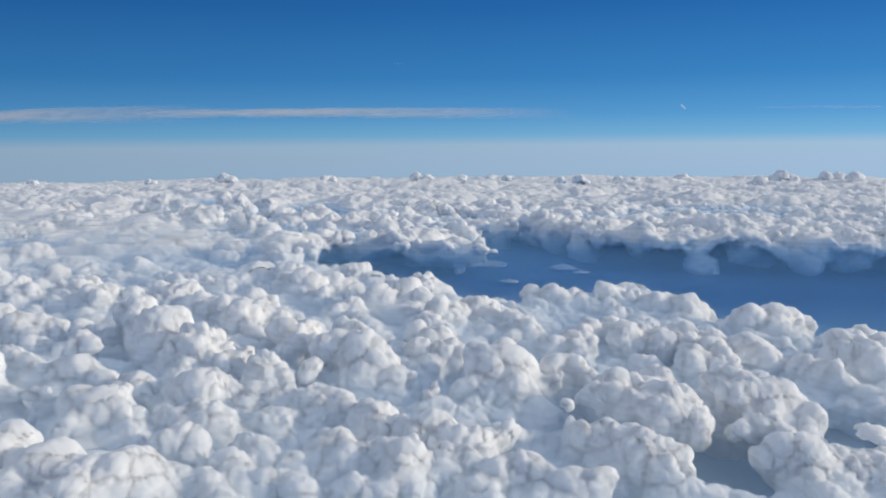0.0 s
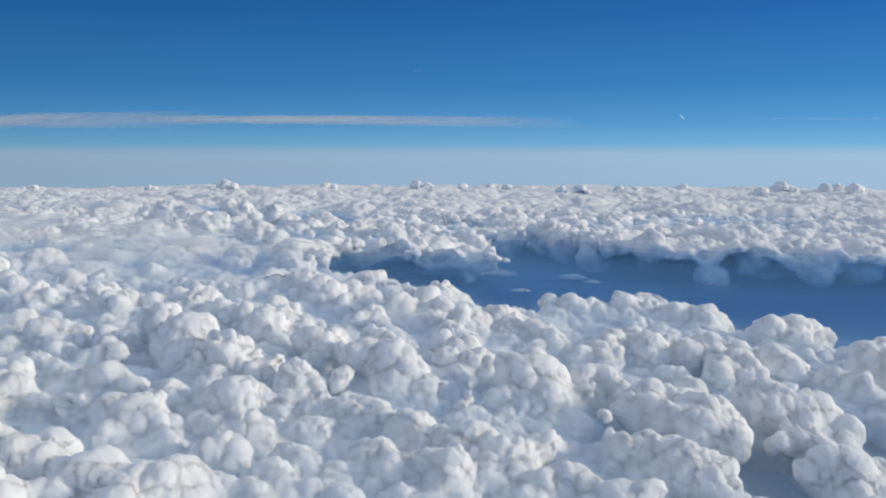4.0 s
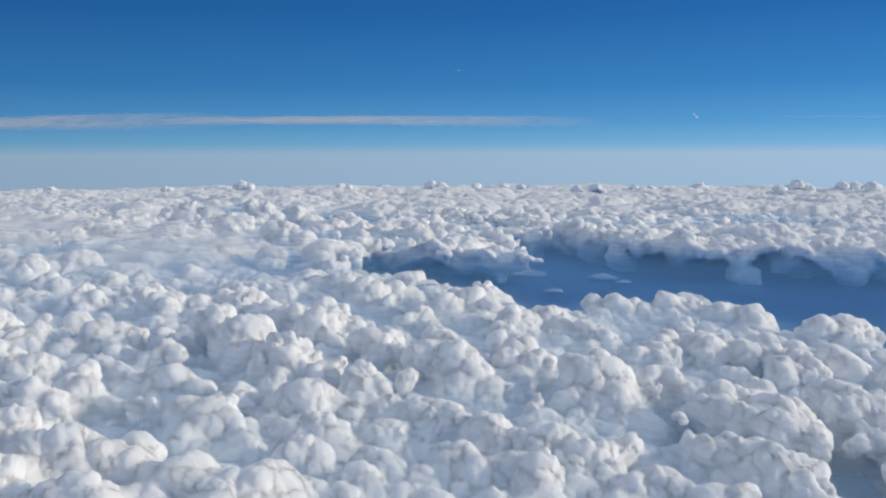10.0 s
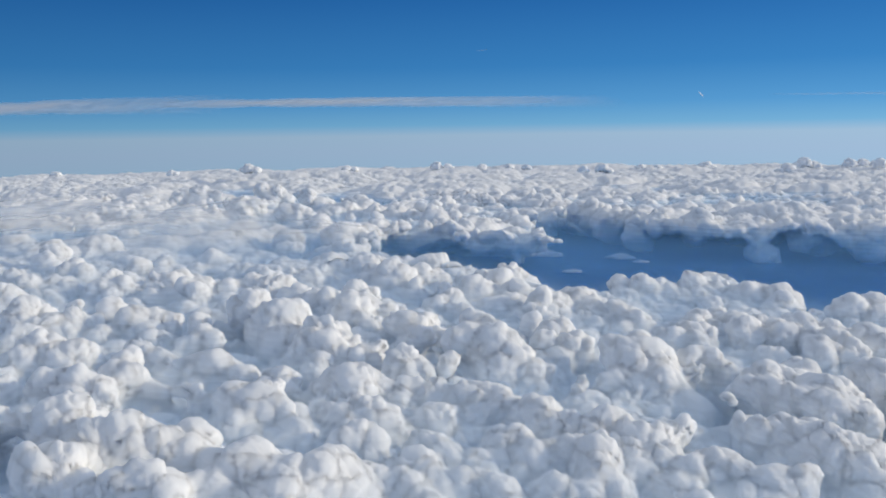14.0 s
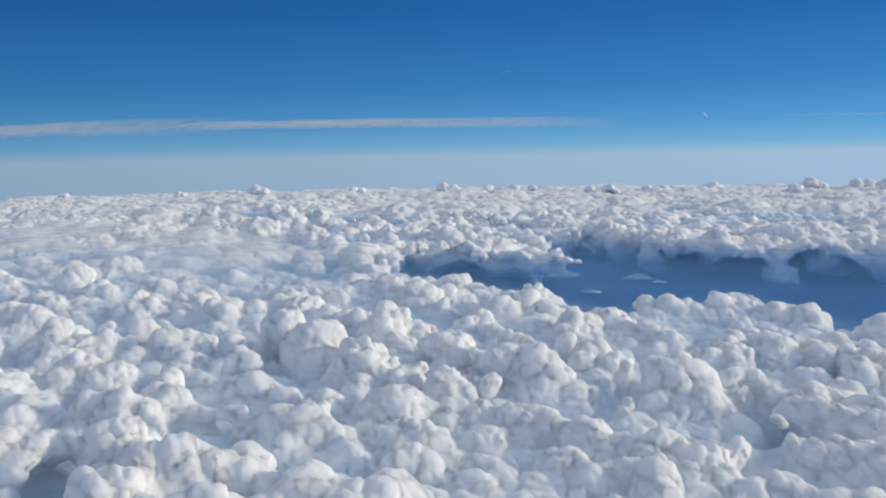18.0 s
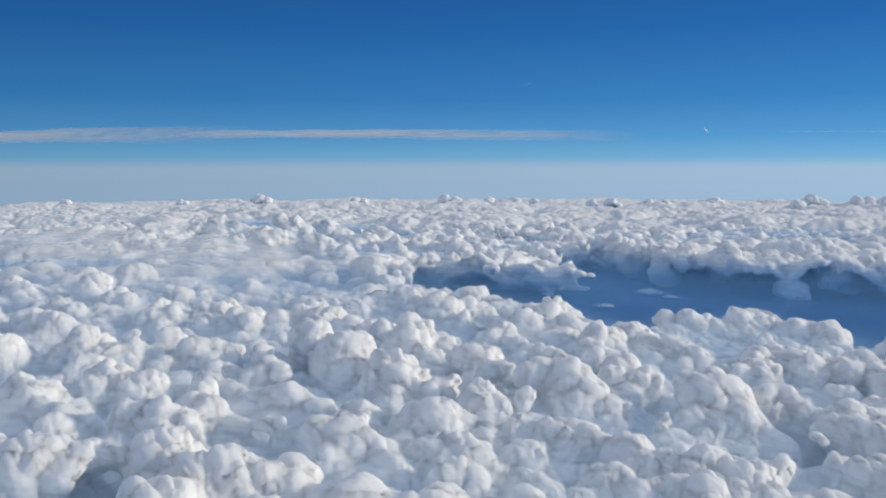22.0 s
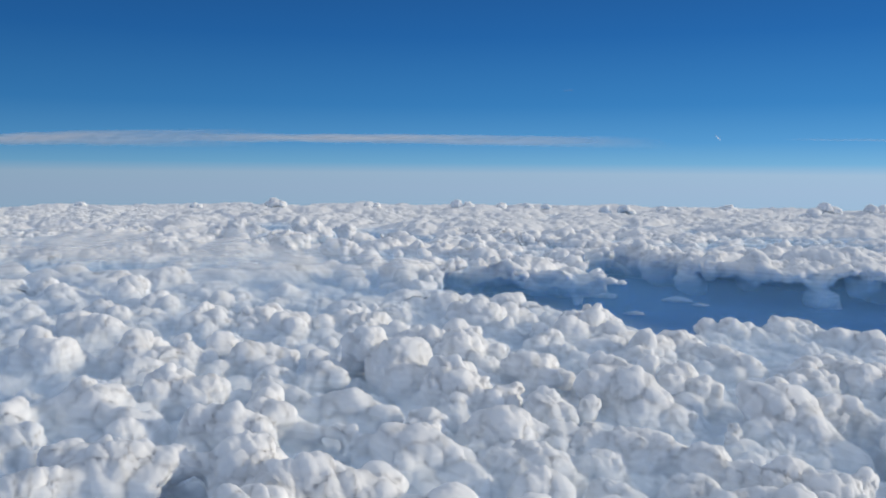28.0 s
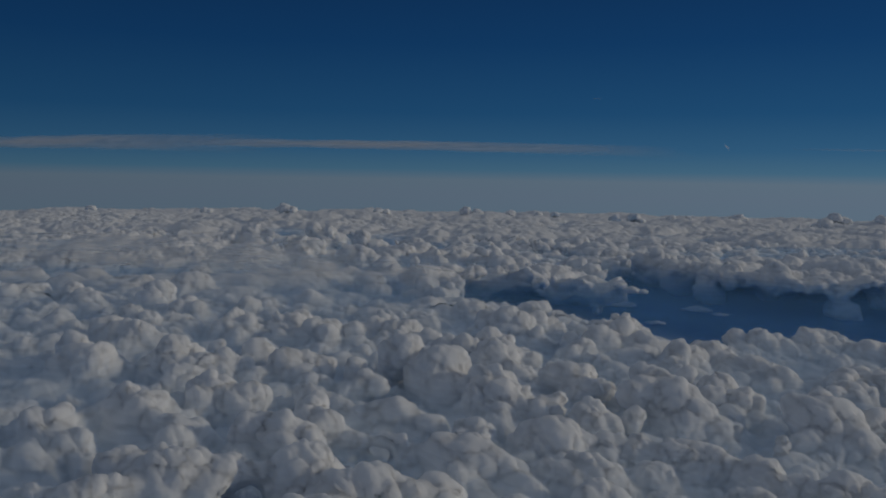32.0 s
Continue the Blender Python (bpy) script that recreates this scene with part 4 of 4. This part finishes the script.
def deck_floor(u, v, fine):
    """Height over the mean level of the layer that the heaps grow from, and how far each place lies inside an opening."""
    far = np.clip((v - 4.0) / 1.6, 0, 1)
    lump = np.array([noise.fractal(Vector((a * 0.45, b * 0.7, 8.0)), 1.0, 2.0, 3) for a, b in zip(u, v)])
    calm = np.clip(1.2 - np.hypot((u + 3.4) / 2.6, (v - 6.4) / 1.7), 0, 1)
    p = np.column_stack([u, v, np.zeros(len(u))])
    z = -0.15 + far * (-0.04 + 0.06 * lump)
    for cell, low, high in ((0.95, 0.0, 0.11), (0.42, 0.03, 0.11), (0.19, 0.06, 0.065), (0.085, 0.03, 0.04), (0.038, 0.014, 0.015))[:5 if fine else 3]:
        z += (low + (high - low) * far) * (1 - 0.75 * calm) * bubbles(p / cell, int(cell * 1000), True)
    z += 0.09 * calm + 0.16 * np.clip((v - 12) / 7, 0, 1) * (bubbles(p / 1.25, 77, True) - 0.6)
    gap = np.minimum(depth_in(u, v, OPENING), -depth_in(u, v, BANK))
    for a, b, c, d in SMALL_GAPS:
        gap = np.maximum(gap, (1 - np.hypot((u - a) / c, (v - b) / d)) * min(c, d))
    for a, b, c, d, deep in HOLLOWS:
        z -= deep * np.exp(-(((u - a) / c) ** 2 + ((v - b) / d) ** 2) ** 2)
    gap -= (0.12 * (bubbles(p / 0.3, 71, True) - 0.5) + 0.05 * (bubbles(p / 0.12, 72, True) - 0.5)) * np.clip(far + 0.3, 0, 1)
    return z, gap


def knobbly(u, v, z, normal):
    """Bubbles on bubbles over the broad forms, livelier in some places than in others."""
    f = np.sqrt(v / 2.6)
    p = np.column_stack([u, v, z])
    calm = 0.75 * np.clip(1.2 - np.hypot((u + 3.4) / 2.6, (v - 6.4) / 1.7), 0, 1)
    lively = np.clip(0.8 + 0.55 * drift(p / 0.3, 51)[:, 0], 0.25, 1.4) * (1 - calm)
    p = p + (0.016 * f)[:, None] * drift(p / (0.1 * f)[:, None], 52) + (0.003 * f)[:, None] * drift(p / (0.035 * f)[:, None], 53)
    swell = -0.035 * f
    for q, (cell, high) in enumerate(((0.085, 0.034), (0.038, 0.019), (0.0165, 0.0095))):
        swell += high * f * (1 - calm if q == 0 else lively) * bubbles(p / (cell * f)[:, None] + 17.3 * q, 5 + q)
    return p + normal * swell[:, None]


def plan_of(ij, v0, step, cols):
    v = v0 * np.exp(ij[0] * step)
    return (2 * ij[1] / (cols - 1) - 1) * (WIDE[0] * v + WIDE[1]) - 0.5, v


def deck_stretch(v0, v1, step, cols, low, high, rise, soft):
    """One stretch of the deck: heaps and lower layer melt into one another, and each keeps its own part of the skin."""
    rows, tiers = int(math.log(v1 / v0) / step) + 1, int((high - low) / rise) + 1
    i, j = np.meshgrid(np.arange(rows), np.arange(cols), indexing="ij")
    u, v = (q.astype(np.float32) for q in plan_of((i, j), v0, step, cols))
    floor, gap = (q.reshape(rows, cols) for q in deck_floor(u.ravel(), v.ravel(), False))
    level = level_of(u, v).astype(np.float32)
    thick = (0.08 + 0.08 * np.clip(1 + 5 * depth_in(u.ravel(), v.ravel(), BANK), 0, 1)).reshape(rows, cols)
    up = (low + rise * np.arange(tiers)).astype(np.float32)
    near = np.maximum(np.maximum(up[None, None] - floor[..., None], floor[..., None] - thick[..., None] - up[None, None]), 0.8 * gap[..., None]).astype(np.float32)
    total = np.exp(np.clip(-near / soft, -30, 30))
    owner = np.full(near.shape, -1, np.int16)
    lobes = [l for kind, group in ALL if kind not in ALONE for l in group]
    for n, l in enumerate(lobes):
        r = 0.9 * l.r
        reach = 1.35 * r + 2 * soft
        a, b = (math.log(max(l.v + d, v0) / v0) / step if l.v + d > v0 else 0 for d in (-reach, reach))
        a, b = max(int(a), 0), min(int(b) + 2, rows)
        if b <= a:
            continue
        half = WIDE[0] * v[a, 0] + WIDE[1]
        c, d = (((l.u + e + 0.5) / (half if (l.u + 0.5 + e < 0) == (e < 0) else WIDE[0] * v[b - 1, 0] + WIDE[1]) + 1) / 2 * (cols - 1) for e in (-reach, reach))
        c, d = max(int(c), 0), min(int(d) + 2, cols)
        if d <= c:
            continue
        block = (slice(a, b), slice(c, d))
        uu, vv, zz = u[block][..., None] - l.u, v[block][..., None] - l.v, level[block][..., None] + up - l.z
        away = np.sqrt(uu * uu + vv * vv + (zz / l.flat) ** 2) - r
        total[block] += np.exp(np.clip(-away / soft, -30, 30))
        mine = away < near[block]
        near[block][mine] = away[mine]
        owner[block][mine] = n
    field = -soft * np.log(total)
    field[:, :, 0] = np.maximum(field[:, :, 0], 1e-3)
    grid, quads = skin_of(field)
    u, v = plan_of((grid[:, 0], grid[:, 1]), v0, step, cols)
    z = level_of(u, v) + low + rise * grid[:, 2]
    normal = corner_normals(np.column_stack([u, v, z]), quads)
    at = np.rint(grid).astype(int)
    mine = owner[at[:, 0], at[:, 1], at[:, 2]][quads[:, 0]]
    seen = (normal[quads, 2].mean(axis=1) > -0.6) | ((mine >= 0) & (grid[quads[:, 0], 2] > 2)) | (v[quads[:, 0]] > 6)
    quads, mine = quads[seen], mine[seen]
    mine = whole(quads, mine, len(grid))
    p = knobbly(u, v, z, normal)
    p[:, 2] -= (p[:, 0] ** 2 + p[:, 1] ** 2) / (2 * EARTH)
    return p * UNIT, normal, quads, mine, lobes


def whole(quads, mine, count):
    """Give stray scraps of a billow's skin to the layer, so that each billow is of one piece."""
    own = np.full(count, -1)
    own[quads[:, 0]] = mine
    ends = np.vstack([quads[:, [0, 1]], quads[:, [1, 2]], quads[:, [2, 3]], quads[:, [3, 0]]])
    ends = ends[own[ends[:, 0]] == own[ends[:, 1]]]
    piece = np.arange(count)
    for _ in range(40):
        least = np.minimum(piece[ends[:, 0]], piece[ends[:, 1]])
        before = piece.copy()
        np.minimum.at(piece, ends[:, 0], least)
        np.minimum.at(piece, ends[:, 1], least)
        piece = piece[piece]
        if (piece == before).all():
            break
    of = piece[quads[:, 0]]
    size = np.bincount(of, minlength=count)
    most = np.zeros(mine.max() + 2, int)
    np.maximum.at(most, mine, size[of])
    return np.where(size[of] == most[mine], mine, -1)


def patch(name, verts, normal, quads, mat, foot):
    used, index = np.unique(quads, return_inverse=True)
    me = mesh_from(name, verts[used] - np.array(foot), index.reshape(-1, 4), mat)
    set_form(me, normal[used])
    return me


def cloud_deck():
    for v0, v1, step, cols, low, high, rise, soft in ((1.15, 4.83, 0.0028, 720, -0.2, 0.2, 0.0066, 0.014), (4.78, 11.6, 0.0032, 720, -0.36, 0.3, 0.011, 0.02)):
        verts, normal, quads, mine, lobes = deck_stretch(v0, v1, step, cols, low, high, rise, soft)
        order = np.argsort(mine, kind="stable")
        quads, mine = quads[order], mine[order]
        ends = np.searchsorted(mine, np.arange(-1, len(lobes) + 1))
        pieces = {n - 1: quads[ends[n]:ends[n + 1]] for n in range(len(lobes) + 1)}
        n, scraps = 0, [pieces[-1]]
        for kind, group in ALL:
            if kind in ALONE:
                continue
            own = {l: pieces[n + k] for k, l in enumerate(group)}
            n += len(group)
            main = max(group, key=lambda l: len(own[l]))
            small = [own[l] for l in group if len(own[l]) < 25]
            scraps.extend(small)
            if len(own[main]) < 25:
                continue
            shown = [main] + [l for l in group if l is not main and len(own[l]) >= 25]
            spots = np.unique(np.vstack([own[l] for l in shown]))
            foot = Vector(verts[spots].mean(axis=0))
            foot.z = verts[spots, 2].min()
            base = cloud(kind, foot)
            top = max(shown, key=lambda l: verts[own[l][:, 0], 2].max())
            for l in shown:
                name = "crown" if l is top and len(shown) > 1 else "core" if l.body else "billow"
                part(name, patch(name, verts, normal, own[l], WHITE, foot), base, Matrix())
        ob = new("cloud_layer", patch("cloud_layer", verts, normal, np.vstack(scraps), WHITE, (0, 0, 0)))
        tagged(ob, "lower white cloud layer filling the spaces between the heaps", "cloud layer", kind="stuff")


cloud_deck()


def far_deck():
    """The deck goes on to the horizon."""
    cols = 640
    vs = np.exp(np.concatenate([np.arange(math.log(a), math.log(b), step) for a, b, step in ((10.9, 18.0, 0.0035), (18.0, 39.0, 0.006))]))
    v = np.repeat(vs, cols)
    u = np.tile(np.linspace(-1, 1, cols), len(vs)) * (WIDE[0] * v + WIDE[1]) - 0.5
    z, gap = deck_floor(u, v, True)
    z -= 0.2 * np.clip((11.55 - v) / 0.5, 0, 1)
    verts = np.column_stack([u, v, level_of(u, v) + z - (u * u + v * v) / (2 * EARTH)]) * UNIT
    k = np.arange((len(vs) - 1) * cols).reshape(len(vs) - 1, cols)[:, :-1].ravel()
    me = mesh_from("far_clouds", verts, np.column_stack([k, k + 1, k + cols + 1, k + cols]), FAR_WHITE)
    set_form(me, np.tile([0.0, 0.0, 1.0], (len(verts), 1)))
    tagged(new("far_clouds", me), "distant white cumulus tops reaching to the horizon", "cloud layer", kind="stuff")


far_deck()


def outer_deck():
    """The deck goes on below, behind and on both sides of the flight."""
    verts, faces, forms, n = [], [], [], 0
    under = [(u, v, 3, 0.1, 0.19) for u, v in scatter(-3.0, 2.0, -1.6, 1.15, 0.2)]
    under += [(u, v, 3, 0.05, 0.09) for u, v in scatter(-2.6, 1.6, -1.2, 1.1, 0.2)]
    wide = [(u, v, 2, 0.13, 0.26) for u, v in scatter(-9.0, 9.0, -6.0, 9.0, 0.3) if not (-3.0 < u < 2.0 and -1.6 < v < 1.15)]
    for u, v, fine, low, high in under + wide:
        if open_sky(u, v) or (v > 1.0 and abs(u + 0.5) < 0.6 * v + 1.1):
            continue
        shape, tris = SHAPES[fine][rng.integers(10)]
        r = rng.uniform(low, high)
        c = np.array(place(u, v, max(level_of(u, v), -0.12) - 0.45 * r - 0.03 + rng.normal() * 0.02))
        q = rng.uniform(0, 6.28)
        turn = np.array([[math.cos(q), -math.sin(q), 0], [math.sin(q), math.cos(q), 0], [0, 0, 0.8]])
        verts.append(shape @ turn.T * r * UNIT + c)
        faces.append(tris + n)
        forms.append(verts[-1] - c)
        n += len(shape)
    me = mesh_from("outer_clouds", np.vstack(verts), np.vstack(faces), WHITE)
    set_form(me, np.vstack(forms))
    tagged(new("outer_clouds", me), "white cumulus tops all round and below the flight", "clouds", kind="stuff")
    us, vs = np.arange(-9.3, 9.31, 0.2), np.arange(-6.3, 9.3, 0.2)
    keep = {}
    for i, v in enumerate(vs):
        for j, u in enumerate(us):
            if not open_sky(u, v) and not (v > 0.7 and abs(u + 0.5) < 0.62 * v + 0.95):
                keep[i, j] = len(keep)
    grid = np.array([place(us[j], vs[i], max(level_of(us[j], vs[i]), -0.12) - 0.1)[:] for i, j in keep])
    quads = [[keep[q] for q in ((i, j), (i, j + 1), (i + 1, j + 1), (i + 1, j))] for i, j in keep if all(q in keep for q in ((i, j + 1), (i + 1, j + 1), (i + 1, j)))]
    me = mesh_from("outer_cloud_layer", grid, np.array(quads), WHITE)
    set_form(me, np.tile([0.0, 0.0, 1.0], (len(grid), 1)))
    tagged(new("outer_cloud_layer", me), "lower cloud layer all round and below the flight", "cloud layer", kind="stuff")


outer_deck()


# ---- thin clouds ----
def ribbon(name, ends, width, rise, mat, cols=60, rows=8, sag=0.0, wave=0.0):
    """A thin sheet along a line through the given places, its edges feathered by its material."""
    a, b = Vector(ends[0]), Vector(ends[1])
    verts, uvs, quads = [], [], []
    for i in range(cols + 1):
        s = i / cols
        mid = a.lerp(b, s)
        for j in range(rows + 1):
            w = j / rows
            side = (w - 0.5) * width * (1 + 0.25 * math.sin(5 * s + 1))
            lift = sag * math.sin(math.pi * s) + rise * (w - 0.5) + 0.1 * rise * noise.noise(Vector((s * 9, w * 2, 1)))
            lift += wave * noise.fractal(Vector((mid.x * 1.6, (mid.y + side) * 1.6, mid.z)), 1.0, 2.0, 3)
            verts.append(place(mid.x, mid.y + side, mid.z + lift)[:])
            uvs.append((s, w))
    for i in range(cols):
        for j in range(rows):
            k = i * (rows + 1) + j
            quads.append((k, k + rows + 1, k + rows + 2, k + 1))
    me = mesh_from(name, np.array(verts), np.array(quads), mat)
    layer = me.uv_layers.new(name="UVMap")
    flat = np.array([uvs[k] for q in quads for k in q], dtype=np.float32)
    layer.data.foreach_set("uv", flat.ravel())
    return new(name, me)


tagged(ribbon("cirrus_streak", [(1.5, 9.3, 1.09), (-6.4, 16.8, 1.55)], 0.95, 0.2, CIRRUS), "thin white cirrus streak in the blue sky", "cirrus")
tagged(ribbon("cirrus_streak", [(-4.2, 15.2, 1.44), (-19.9, 30.2, 2.42)], 1.2, 0.46, CIRRUS), "broader feathery cirrus streak in the blue sky", "cirrus")
tagged(ribbon("contrail", [(7.9, 28.4, 2.5), (8.25, 28.9, 2.36)], 0.05, 0.09, TRAIL, 10, 4), "short faint white contrail high in the sky", "contrail")
tagged(ribbon("contrail", [(-0.27, 4.68, 1.155), (-0.21, 4.70, 1.165)], 0.006, 0.008, FAINT, 10, 4), "tiny pale contrail high in the sky", "contrail")
tagged(ribbon("cirrus_streak", [(10.0, 27.9, 2.35), (15.5, 28.4, 2.45)], 1.0, 0.16, FAINT), "very faint cirrus streak low in the sky", "cirrus")
for u0, u1, v, z, width in ((-6.2, -1.0, 6.6, 0.15, 2.2), (-5.0, -0.9, 5.6, 0.13, 1.6), (-6.0, -1.4, 7.9, 0.13, 2.4), (-3.0, -0.5, 6.1, 0.09, 1.5), (-4.6, -1.6, 6.2, 0.17, 1.6)):
    tagged(ribbon("mist_veil", [(u0, v + 0.3, z), (u1, v - 0.2, z - 0.06)], width, 0.06, VEIL, 70, 26, 0.04, 0.07), "thin white mist veil drifting over the cloud tops", "mist")
